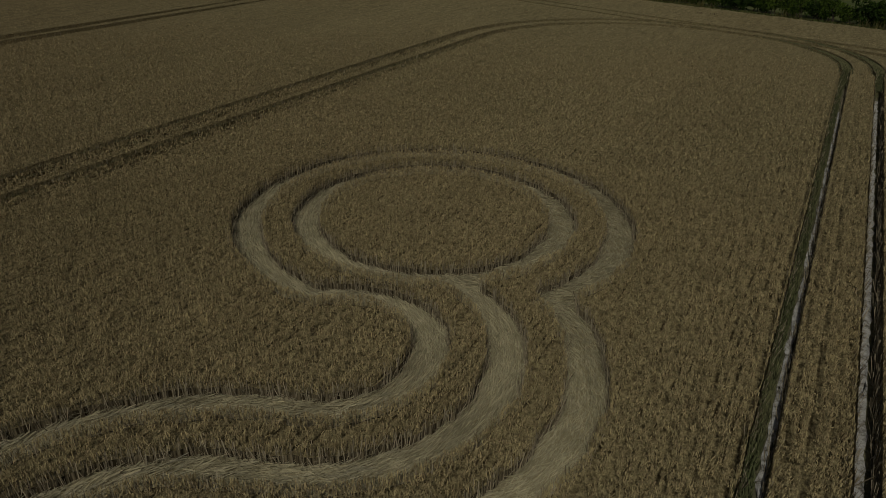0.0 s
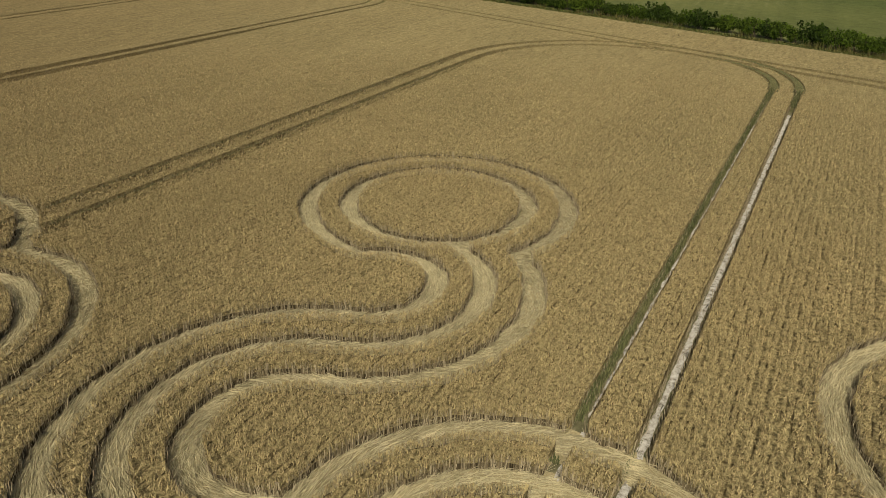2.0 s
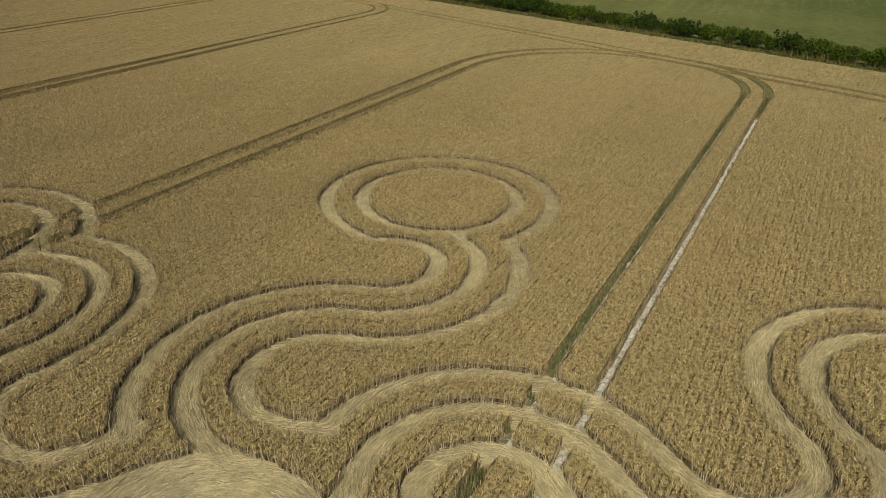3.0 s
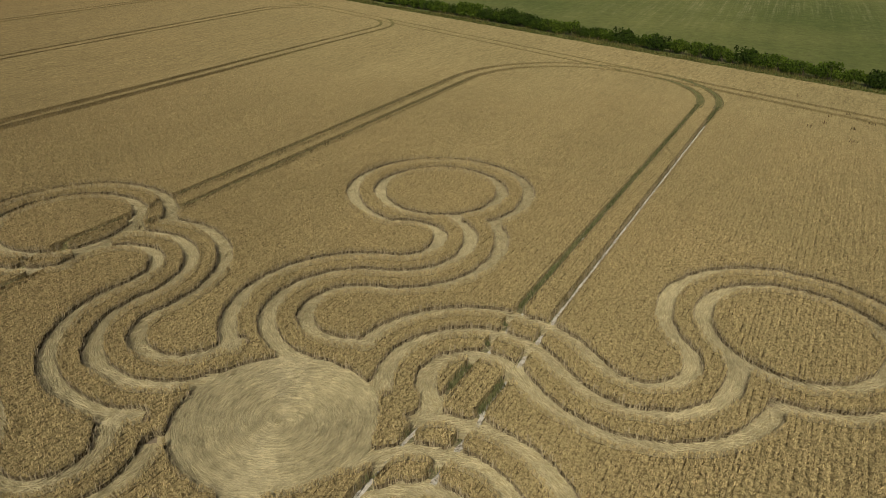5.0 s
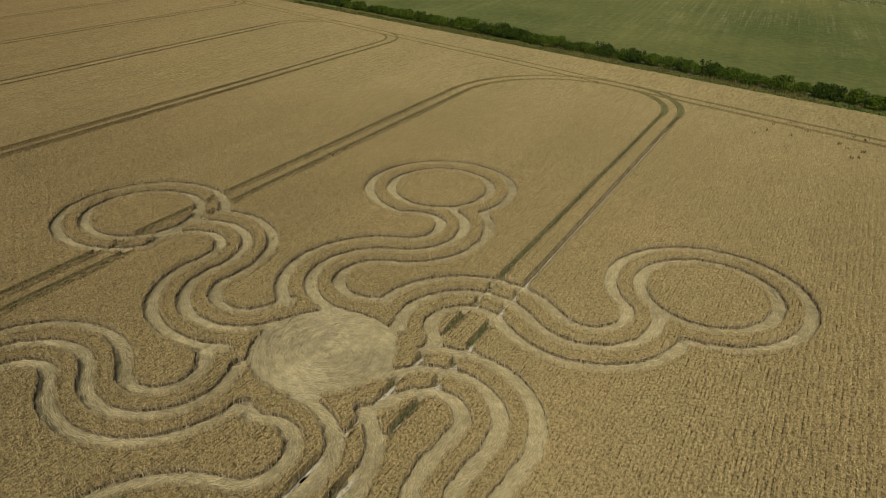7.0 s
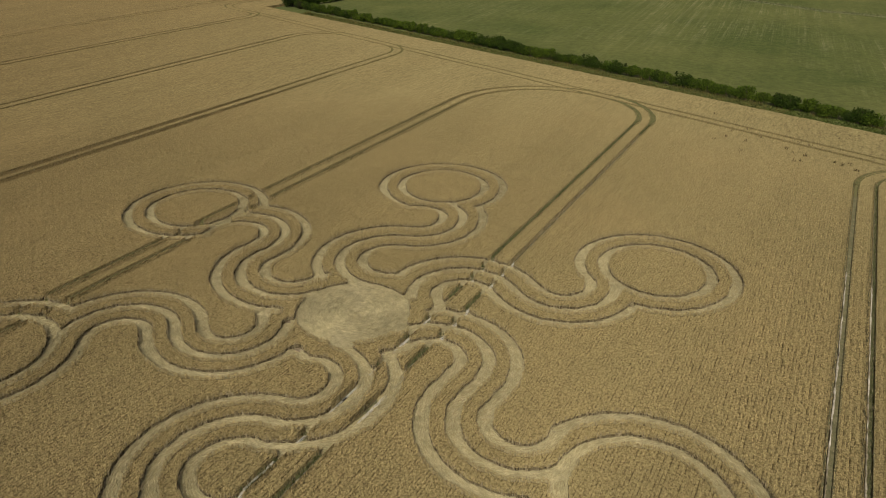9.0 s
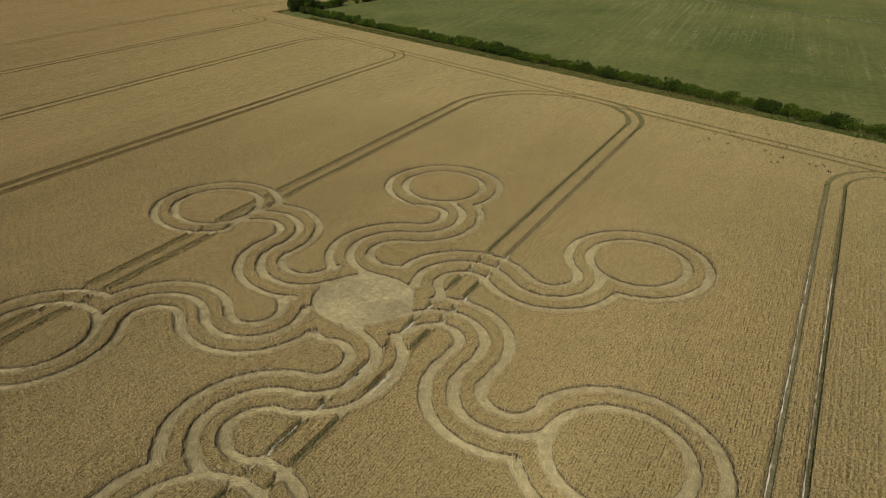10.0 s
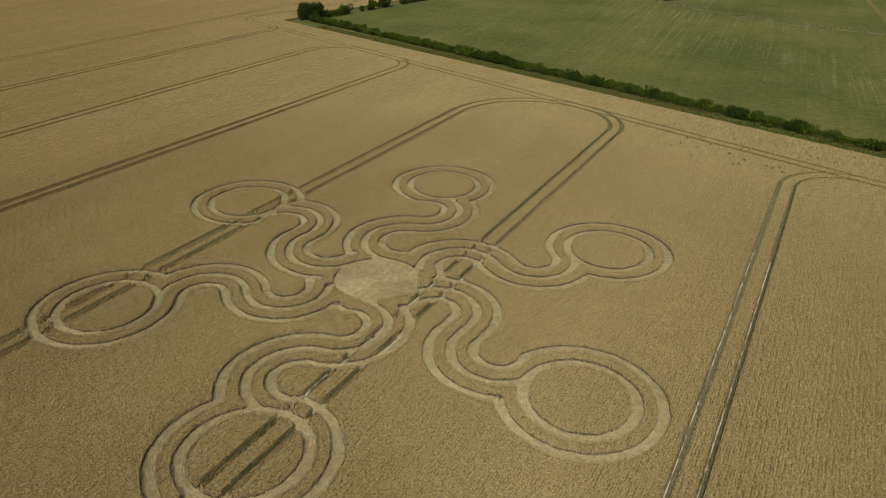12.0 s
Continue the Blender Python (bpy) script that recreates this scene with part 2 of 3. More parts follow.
# ---- plan of the formation: arms of three parallel tracks that end in double rings ----
PHASE = 74.31                   # heading of the first arm; the others follow every 60 degrees
HALF = 0.55                     # half the width of a flattened track
DISC = 4.62
GAP = 2.035                     # from track to track
RING = (26.67, 0.0)
RING_OUT, RING_IN = 6.77, 4.71
ARMS = [                        # each arm was trodden a little differently: bow centre and radius, bend centre and radius, ring shift
    (8.80, -0.13, 4.73, 18.16, 0.40, 4.62, 0.17, 0.20),
    (9.19, 0.34, 4.29, 18.11, 0.53, 4.52, 0.48, 0.50),
    (8.75, 0.21, 4.20, 17.60, -0.12, 4.41, -0.30, 0.08),
    (9.02, -0.09, 4.38, 17.82, -0.24, 4.47, -0.04, -0.15),
    (9.30, -0.37, 4.32, 17.80, -0.50, 4.17, 0.06, -0.47),
    (9.00, -0.41, 4.72, 18.47, 0.26, 4.81, 0.20, -0.08),
]


def arc(c, r, a0, a1, half=HALF):
    return ("arc", c[0], c[1], r, a0, a1, half)


def line(p, q, half=HALF):
    return ("line", p[0], p[1], q[0], q[1], half)


def meet(c, r, ring, ring_r, lower):
    """The angle about c at which a circle of radius r meets the ring."""
    dx, dy = ring[0] - c[0], ring[1] - c[1]
    d = math.hypot(dx, dy)
    k = max(-1.0, min(1.0, (d * d + r * r - ring_r * ring_r) / (2 * d * r)))
    return math.degrees(math.atan2(dy, dx)) + math.degrees(math.acos(k)) * (-1 if lower else 1)


def arm_tracks(bx, by, br, ex, ey, er, sx, sy):
    """All tracks of one arm that points along +x, from the centre outwards."""
    bow, bend, ring = np.array((bx, by)), np.array((ex, ey)), (RING[0] + sx, RING[1] + sy)
    dx, dy = bend - bow
    sway = math.atan2(dy, dx) + math.asin(max(-1.0, -(br + er) / math.hypot(dx, dy)))
    right = np.array((math.sin(sway), -math.cos(sway)))
    out_a, out_b = math.degrees(math.atan2(-right[1], -right[0])), math.degrees(math.atan2(right[1], right[0])) % 360

    def track(side, first, last):
        ra, rb = br + GAP * side, er - GAP * side
        return [arc(bow, ra, first, out_a), line(bow - ra * right, bend + rb * right), arc(bend, rb, out_b, last)]

    tip = (bx + (br - GAP) * math.cos(radians(200)), by + (br - GAP) * math.sin(radians(200)))
    ends = (meet(bend, er - GAP, ring, RING_OUT, False), meet(bend, er, ring, RING_IN, True), meet(bend, er + GAP, ring, RING_OUT, True))
    a_in = math.degrees(math.atan2(ey + (er - GAP) * math.sin(radians(ends[0])) - ring[1], ex + (er - GAP) * math.cos(radians(ends[0])) - ring[0])) % 360
    a_out = math.degrees(math.atan2(ey + (er + GAP) * math.sin(radians(ends[2])) - ring[1], ex + (er + GAP) * math.cos(radians(ends[2])) - ring[0])) % 360
    return {
        "upper_track": track(1, 136, 360 + ends[0]),
        "middle_track": track(0, 172, 360 + ends[1]),
        "lower_track": [line((6.25, -1.75), tip)] + track(-1, 200, 360 + ends[2]),
        "outer_ring": [arc(ring, RING_OUT, a_in, a_out - 360)],
        "inner_ring": [arc(ring, RING_IN, 180, -180)],
    }


# ---- plan of the tramlines ----
UN, UT = np.array((math.sin(radians(TRAM)), -math.cos(radians(TRAM)))), np.array((math.cos(radians(TRAM)), math.sin(radians(TRAM))))
GAUGE, TYRE = 1.0, 0.25        # half the wheel gauge, half a wheel track
HEAD = 96.9                     # x + y along the headland tramline


def tram(s, u0, turn, radius, skew=0.0, half=TYRE, bend=None):
    """Both wheel tracks of a tramline at offset s, from u0 up to its turn into the headland (1 left, -1 right)."""
    heading = TRAM + skew
    un, ut = np.array((math.sin(radians(heading)), -math.cos(radians(heading)))), np.array((math.cos(radians(heading)), math.sin(radians(heading))))
    su = s - turn * radius
    u1 = (HEAD - radius * math.sqrt(2) - (un[0] + un[1]) * su) / (ut[0] + ut[1])
    c = un * su + ut * u1
    tracks = []
    for w in (-GAUGE, GAUGE):
        a0 = heading - turn * 90
        a1 = a0 + turn * (135 - heading if turn > 0 else heading + 45)
        tracks.append([line(un * (s + w) + ut * u0, un * (s + w) + ut * u1, half), arc(c, radius + turn * w, a0, a1, bend or half)])
    return tracks


def headland(w):
    """A wheel track along the field's edge."""
    k = HEAD + w * math.sqrt(2)
    start = (150.0, k - 150.0)
    middle = [(-30.0, 126.9), (-43.0, 139.8), (-48.2, 144.6), (-51.0, 147.6), (-52.3, 150.4), (-52.3, 153.4), (-51.0, 156.4), (-48.0, 160.2), (-40.0, 168.0), (30.0, 265.0)]
    path = [start]
    for i, (x, y) in enumerate(middle):
        p, q = middle[max(0, i - 1)], middle[min(len(middle) - 1, i + 1)]
        dx, dy = q[0] - p[0], q[1] - p[1]
        d = math.hypot(dx, dy)
        path.append((x + w * dy / d, y - w * dx / d))
    return [line(p, q, 0.24) for p, q in zip(path, path[1:])]


TRAMLINES = [
    ("tramline", tram(35.15, -90, -1, 8.0, half=0.2), EARTH),
    ("chalk_tramline", tram(6.7, -110, 1, 11.0, bend=0.36), CHALK),
    ("tramline", tram(-21.7, -120, -1, 15.0, 0.0), WEEDY),
    ("tramline", tram(-50.5, -110, 1, 8.0, -1.4, 0.27), THIN),
    ("tramline", tram(-77.3, -80, -1, 8.0, 0.0, 0.27), THIN),
    ("tramline", tram(-104.8, -60, 1, 6.0, -1.4, 0.27), THIN),
    ("tramline", [[line(UN * (-128 + w) + UT * -40, UN * (-128 + w) + UT * 220, 0.2)] for w in (-GAUGE, GAUGE)], THIN),
    ("headland_tramline", [headland(-GAUGE), headland(GAUGE)], THIN),
]

# the crop ends along the hedge; beyond the corner tree it goes on to the far side of the second hedge
EDGE_A, EDGE_B = np.array((75.8, 38.2)), np.array((-42.0, 149.8))
EDGE_T = (EDGE_B - EDGE_A) / np.linalg.norm(EDGE_B - EDGE_A)
EDGE_N = np.array((EDGE_T[1], -EDGE_T[0]))      # towards the pasture
if EDGE_N @ np.array((1.0, 1.0)) < 0:
    EDGE_N = -EDGE_N
LANE_T = np.array((0.6, 0.8))
LANE_N = np.array((0.8, -0.6))                  # towards the pasture


def turned(prims, degrees):
    c, s = math.cos(radians(degrees)), math.sin(radians(degrees))
    out = []
    for p in prims:
        if p[0] == "arc":
            out.append(("arc", c * p[1] - s * p[2], s * p[1] + c * p[2], p[3], p[4] + degrees, p[5] + degrees, p[6]))
        else:
            out.append(("line", c * p[1] - s * p[2], s * p[1] + c * p[2], c * p[3] - s * p[4], s * p[3] + c * p[4], p[5]))
    return out


PRIMS = []
for k, row in enumerate(ARMS):
    for prims in arm_tracks(*row).values():
        PRIMS += turned(prims, PHASE - 60 * k)
FORM_COUNT = len(PRIMS)
for _, tracks, _ in TRAMLINES:
    for prims in tracks:
        PRIMS += prims


def reach(x, y, prim):
    """Distance to the edge of one strip, negative inside it."""
    if prim[0] == "arc":
        _, cx, cy, r, a0, a1, half = prim
        lo, hi = min(a0, a1), max(a0, a1)
        dx, dy = x - cx, y - cy
        a = (np.degrees(np.arctan2(dy, dx)) - lo) % 360
        on = np.abs(np.hypot(dx, dy) - r)
        ends = np.minimum(np.hypot(dx - r * math.cos(radians(lo)), dy - r * math.sin(radians(lo))), np.hypot(dx - r * math.cos(radians(hi)), dy - r * math.sin(radians(hi))))
        return np.where(a <= hi - lo, on, ends) - half
    _, x0, y0, x1, y1, half = prim
    ux, uy = x1 - x0, y1 - y0
    t = np.clip(((x - x0) * ux + (y - y0) * uy) / (ux * ux + uy * uy), 0, 1)
    return np.hypot(x - x0 - t * ux, y - y0 - t * uy) - half


def bounds(prim):
    if prim[0] == "arc":
        m = prim[3] + prim[6]
        return prim[1] - m, prim[1] + m, prim[2] - m, prim[2] + m
    m = prim[5]
    return min(prim[1], prim[3]) - m, max(prim[1], prim[3]) + m, min(prim[2], prim[4]) - m, max(prim[2], prim[4]) + m


BOUNDS = [bounds(p) for p in PRIMS]


def ragged(x, y):
    """The uneven edge that trampling leaves."""
    return 0.028 * np.sin(3.1 * x + 1.7 * y) + 0.026 * np.sin(-2.3 * x + 4.9 * y + 1) + 0.032 * np.sin(9.1 * x + 6.3 * y) + 0.034 * np.sin(-7.7 * x + 11.9 * y + 2)


def clear(x, y, margin=3.0):
    """How far standing crop is from the nearest flattened place; negative where nothing stands. Exact up to the margin."""
    d = np.minimum(np.hypot(x, y) - DISC, margin)
    uneven = ragged(x, y)
    for i, (prim, (xa, xb, ya, yb)) in enumerate(zip(PRIMS, BOUNDS)):
        if i == FORM_COUNT:
            d = d + np.where(np.abs(d) < 1.0, uneven, 0)
        m = np.flatnonzero((x > xa - margin) & (x < xb + margin) & (y > ya - margin) & (y < yb + margin))
        if len(m):
            d[m] = np.minimum(d[m], reach(x[m], y[m], prim) + 0.2 * uneven[m])
    beyond = np.minimum((x - EDGE_A[0]) * EDGE_N[0] + (y - EDGE_A[1]) * EDGE_N[1], (x - EDGE_B[0]) * LANE_N[0] + (y - EDGE_B[1]) * LANE_N[1])
    return np.minimum(d, np.clip(-beyond + 3 * ragged(x, y), -margin, margin))

def off_form(x, y):
    """Distance from the formation's own tracks alone."""
    d = np.minimum(np.hypot(x, y) - DISC, 3.0)
    for prim, (xa, xb, ya, yb) in zip(PRIMS[:FORM_COUNT], BOUNDS):
        m = np.flatnonzero((x > xa - 1) & (x < xb + 1) & (y > ya - 1) & (y < yb + 1))
        if len(m):
            d[m] = np.minimum(d[m], reach(x[m], y[m], prim))
    return d


# ---- ground ----
def sheet(name, corners, mat, label, category, z):
    me = mesh_of(name, [(x, y, z) for x, y in corners], [tuple(range(len(corners)))], mat)
    return tagged(new(name, me), label, category, kind="structure")


sheet("ground", [(-2500, -2500), (2500, -2500), (2500, 2500), (-2500, 2500)], SOIL, "bare brown soil under the wheat field", "ground", 0.0)
foot = EDGE_A - EDGE_T * 900
corner = EDGE_B
sheet("pasture", [tuple(foot), tuple(foot + EDGE_N * 1500), tuple(corner + LANE_T * 1500 + EDGE_N * 600), tuple(corner + LANE_T * 1500), tuple(corner)], GRASS,
      "green pasture with pale worn streaks beyond the hedge", "grass field", 0.04)


# ---- standing wheat: a clipped sheet, its cut edges, stems and ears ----
def core(x, y):
    """1 within the part of the field that the formation fills, 0 far from it."""
    return np.clip((78 - np.hypot(x, y - 2)) / 34, 0, 1)


def top(x, y):
    return 0.70 - 0.36 * core(x, y)


def standing_sheet():
    """Cells that halve towards the flattened places and are clipped along them."""
    size = 8.0
    gx, gy = np.meshgrid(np.arange(-260, 200, size), np.arange(-150, 330, size))
    cx, cy = gx.ravel() + size / 2, gy.ravel() + size / 2
    whole, cut = [], []
    while True:
        d = clear(cx, cy, 8.0)
        edge = np.abs(d) < size * 0.75 + 0.25
        if size > 1.0:          # small cells where the sheet slopes
            edge |= np.abs(np.hypot(cx, cy - 2) - 61) < 18 + size * 0.75
        keep = ~edge & (d > 0)
        whole.append(np.stack((cx[keep], cy[keep], np.full(keep.sum(), size)), 1))
        cx, cy = cx[edge], cy[edge]
        if size <= 0.25:
            break
        h = size / 4
        cx, cy = np.concatenate((cx - h, cx + h, cx - h, cx + h)), np.concatenate((cy - h, cy - h, cy + h, cy + h))
        size /= 2
    cells = np.concatenate(whole)
    hs = cells[:, 2:3] / 2
    qx, qy = cells[:, 0:1] + hs * np.array((-1, 1, 1, -1)), cells[:, 1:2] + hs * np.array((-1, -1, 1, 1))
    verts, polys, border = [], [], []
    h = size / 2
    kx, ky = cx[:, None] + h * np.array((-1, 1, 1, -1)), cy[:, None] + h * np.array((-1, -1, 1, 1))
    kd = clear(kx.ravel(), ky.ravel(), 1.0).reshape(-1, 4)
    full = (kd > 0).all(1)
    qx, qy = np.concatenate((qx, kx[full])), np.concatenate((qy, ky[full]))
    mixed = ~full & (kd > 0).any(1)
    count = 0
    for px, py, pd in zip(kx[mixed], ky[mixed], kd[mixed]):
        poly, crossings = [], []
        for i in range(4):
            j = (i + 1) % 4
            if pd[i] > 0:
                poly.append((px[i], py[i]))
            if (pd[i] > 0) != (pd[j] > 0):
                f = pd[i] / (pd[i] - pd[j])
                c = (px[i] + f * (px[j] - px[i]), py[i] + f * (py[j] - py[i]))
                poly.append(c)
                crossings.append(c)
        if len(poly) >= 3:
            polys.append(tuple(range(count, count + len(poly))))
            verts += poly
            count += len(poly)
        if len(crossings) == 2:
            border.append((*crossings[0], *crossings[1]))
    v = np.concatenate((np.array(verts).reshape(-1, 2), np.stack((qx.ravel(), qy.ravel()), 1)))
    z = top(v[:, 0], v[:, 1])
    faces = polys + [tuple(r) for r in (np.arange(qx.size).reshape(-1, 4) + count).tolist()]
    return np.column_stack((v, z)), faces, np.array(border)


SHEET_V, SHEET_F, BORDER = standing_sheet()
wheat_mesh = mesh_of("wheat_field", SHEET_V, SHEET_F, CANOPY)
wheat_field = tagged(new("wheat_field", wheat_mesh), "ripe golden wheat standing dense in drilled rows", "wheat crop", kind="stuff")

# the crop's cut edge; shade between stalks is painted only along the formation
ax, ay, bx, by = BORDER.T
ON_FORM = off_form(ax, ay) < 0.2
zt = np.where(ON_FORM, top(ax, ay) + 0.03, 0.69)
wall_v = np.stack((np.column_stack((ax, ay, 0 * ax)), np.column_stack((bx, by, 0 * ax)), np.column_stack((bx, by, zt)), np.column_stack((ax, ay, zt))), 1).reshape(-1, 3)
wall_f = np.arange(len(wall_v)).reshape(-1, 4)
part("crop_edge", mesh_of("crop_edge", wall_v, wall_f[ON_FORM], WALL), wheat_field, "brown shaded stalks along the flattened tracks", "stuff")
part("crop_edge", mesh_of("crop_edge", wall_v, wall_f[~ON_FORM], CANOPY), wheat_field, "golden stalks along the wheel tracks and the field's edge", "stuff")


def edge_places(per_metre, keep):
    """Random places along the crop's edge, with the heading of the edge and the way out of the crop."""
    seg = BORDER[keep]
    n = rng.poisson(np.hypot(seg[:, 2] - seg[:, 0], seg[:, 3] - seg[:, 1]) * per_metre)
    i = np.repeat(np.arange(len(seg)), n)
    t = rng.random(len(i))
    x, y = seg[i, 0] + t * (seg[i, 2] - seg[i, 0]), seg[i, 1] + t * (seg[i, 3] - seg[i, 1])
    along = np.arctan2(seg[i, 3] - seg[i, 1], seg[i, 2] - seg[i, 0])
    ox, oy = -np.sin(along), np.cos(along)
    flip = np.where(clear(x + 0.06 * ox, y + 0.06 * oy, 1.0) > clear(x - 0.06 * ox, y - 0.06 * oy, 1.0), -1.0, 1.0)
    return x, y, along, ox * flip, oy * flip


def edge_stems(name, per_metre, keep, width):
    x, y, along, ox, oy = edge_places(per_metre, keep)
    n = len(x)
    push = rng.normal(0.0, 0.035, n)
    base = np.column_stack((x + ox * push, y + oy * push, np.zeros(n)))
    lean = rng.normal(0, 0.06, (n, 2)) + np.column_stack((ox, oy)) * rng.normal(0.02, 0.05, n)[:, None]
    tip = base + np.column_stack((lean, rng.uniform(0.40, 0.72, n)))
    a = along + rng.normal(0, 0.7, n)
    w = rng.uniform(0.6, 1.3, n) * width
    v, f = blades(base, tip, np.column_stack((np.cos(a) * w, np.sin(a) * w, 0 * w)), 0.9)
    part(name, mesh_of(name, v, f, STEM), wheat_field, "pale upright wheat stalks at the cut edge", "stuff")


def edge_ears(name, per_metre, keep, length, width, hang=0.09):
    """Ears that hang out over the edge at all heights."""
    x, y, along, ox, oy = edge_places(per_metre, keep)
    n = len(x)
    push, out = rng.uniform(-0.08, hang - 0.06, n), rng.uniform(-0.03, hang, n)
    z = 0.80 - 0.30 * rng.random(n) ** 1.4
    long = rng.uniform(0.7, 1.3, n) * length
    base = np.column_stack((x + ox * push, y + oy * push, z - long))
    tip = np.column_stack((x + ox * (push + out), y + oy * (push + out), z))
    a = along + rng.normal(0, 0.8, n)
    w = rng.uniform(0.6, 1.3, n) * width
    v, f = blades(base, tip, np.column_stack((np.cos(a) * w, np.sin(a) * w, 0 * w)), 0.5)
    part(name, mesh_of(name, v, f, WHEAT), wheat_field, "golden ears over the cut edge", "stuff")


def stray_stalks(name, per_metre, keep):
    """Single stalks that lean out over the flattened tracks."""
    x, y, along, ox, oy = edge_places(per_metre, keep)
    n = len(x)
    turn = rng.normal(0, 0.8, n)
    dx, dy = ox * np.cos(turn) - oy * np.sin(turn), ox * np.sin(turn) + oy * np.cos(turn)
    long, up = rng.uniform(0.3, 0.7, n), rng.uniform(0.15, 0.7, n)
    base = np.column_stack((x, y, rng.uniform(0.05, 0.25, n)))
    tip = base + np.column_stack((dx * long * (1 - up), dy * long * (1 - up), long * up))
    w = rng.uniform(0.005, 0.010, n)
    v, f = blades(base, tip, np.column_stack((-dy * w, dx * w, 0 * w)), 0.8)
    part(name, mesh_of(name, v, f, STRAW), wheat_field, "bent pale stalks leaning over the track", "stuff")


bx0, by0 = BORDER[:, 0], BORDER[:, 1]
bd = np.hypot(bx0, by0)
close_edge = (np.hypot(bx0 - 7.3, by0 - 2.7) < 30) & (by0 > 6)
edge_stems("edge_stems", 48, close_edge, 0.009)
edge_stems("edge_stems", 22, (bd < 42) & ~close_edge, 0.014)
edge_stems("edge_stems", 14, (bd >= 42) & (bd < 85), 0.02)
edge_ears("edge_ears", 120, close_edge & ON_FORM, 0.10, 0.011, 0.055)
edge_ears("edge_ears", 70, (bd < 42) & ~close_edge & ON_FORM, 0.12, 0.015, 0.055)
edge_ears("edge_ears", 22, (bd < 60) & ~ON_FORM, 0.15, 0.016, 0.02)
stray_stalks("stray_stalks", 9, (bd < 36) & ON_FORM)


def ears(name, x, y, length, width, furrow, upright=1.0):
    """Ears on the drill rows, where wheat stands, at several heights."""
    s = x * UN[0] + y * UN[1]
    u = x * UT[0] + y * UT[1]
    row = np.round(s / ROW_PITCH)
    gap = np.abs(s - row * ROW_PITCH - 0.012 * np.sin(1.3 * u + row))
    chance = 2 * np.modf(np.abs(np.sin(row * 127.1)) * 4375.85)[0] - 1
    deep = np.clip(0.6 - 1.2 * (row % 2) + 0.55 * chance, -1, 1)
    broken = np.sin(2.3 * u + row * 2.7) + np.sin(5.9 * u + row * 7.1) > 0.3 - 1.3 * deep
    near = clear(x, y, 2.0)
    drift = 2.2 * np.sin(1.9 * x + 0.7 * y) + 1.7 * np.sin(-1.1 * x + 2.3 * y)
    clump = np.sin(15.0 * x + 6.0 * y + drift) * np.sin(-7.0 * x + 16.0 * y - drift) + 0.9 * np.sin(27.0 * x - 15.0 * y + 1.3 * drift) * np.sin(13.0 * x + 30.0 * y + 2.0)
    ok = (near > 0.04) & ~((gap < furrow * (1 + 0.45 * deep)) & broken) & (clump > rng.normal(-0.34, 0.15, len(x)))
    x, y, near = x[ok], y[ok], near[ok]
    n = len(x)
    lumpy = np.sin(7.9 * x + 3.7 * y) * np.sin(6.1 * y - 4.3 * x) + 0.8 * np.sin(13.3 * x - 5.9 * y + 1) * np.sin(11.7 * y + 6.7 * x)
    mid_z = CROP - 0.02 - 0.30 * rng.random(n) ** 1.3 + 0.05 * lumpy + 0.03 * np.sin(0.9 * x + 0.3 * y) * np.sin(0.7 * y) - 0.05 * (near < 0.14)
    a, rise = rng.uniform(0, 2 * math.pi, n), np.clip(rng.normal(upright, 0.35, n), 0.1, 1.5) * rng.choice((-1, 1), n)
    half = rng.uniform(0.7, 1.3, n) * length / 2
    way = np.column_stack((np.cos(a) * np.cos(rise), np.sin(a) * np.cos(rise), np.sin(rise))) * half[:, None]
    mid = np.column_stack((x, y, mid_z))
    w = rng.uniform(0.6, 1.3, n) * width
    v, f = flakes(mid - way, mid + way, np.column_stack((-np.sin(a) * w, np.cos(a) * w, rng.normal(0, 0.6, n) * w)))
    part(name, mesh_of(name, v, f, WHEAT), wheat_field, "golden nodding wheat ears", "stuff")


def scatter(count, x0, x1, y0, y1, inside):
    x, y = rng.uniform(x0, x1, count), rng.uniform(y0, y1, count)
    ok = inside(x, y)
    return x[ok], y[ok]


def close_part(x, y):
    return (np.hypot(x - 7.3, y - 2.7) < 29) & (y > 7) & (np.abs(x - 7.3) < 0.68 * (y + 3) + 2)


def form_part(x, y):
    return (rng.random(len(x)) < np.clip((62 - np.hypot(x, y - 2)) / 28, 0, 1)) & ~close_part(x, y)


def outer_part(x, y):
    r = np.hypot(x, y - 2)
    thin = rng.random(len(x)) < np.clip((105 - r) / 61, 0, 1) ** 1.5
    return (r >= 38) & thin & (np.abs(x - 7.3) < 0.75 * (y + 63) + 8)


ears("near_ears", *scatter(int(1150 * 64 * 28), -24.5, 39.5, 7, 35, close_part), 0.11, 0.0130, 0.058, 1.05)
ears("ears", *scatter(int(400 * 124 * 122), -62, 62, -60, 62, form_part), 0.14, 0.0190, 0.066, 0.95)
ears("outer_ears", *scatter(int(90 * 190 * 160), -90, 100, -50, 110, outer_part), 0.14, 0.022, 0.07, 0.8)


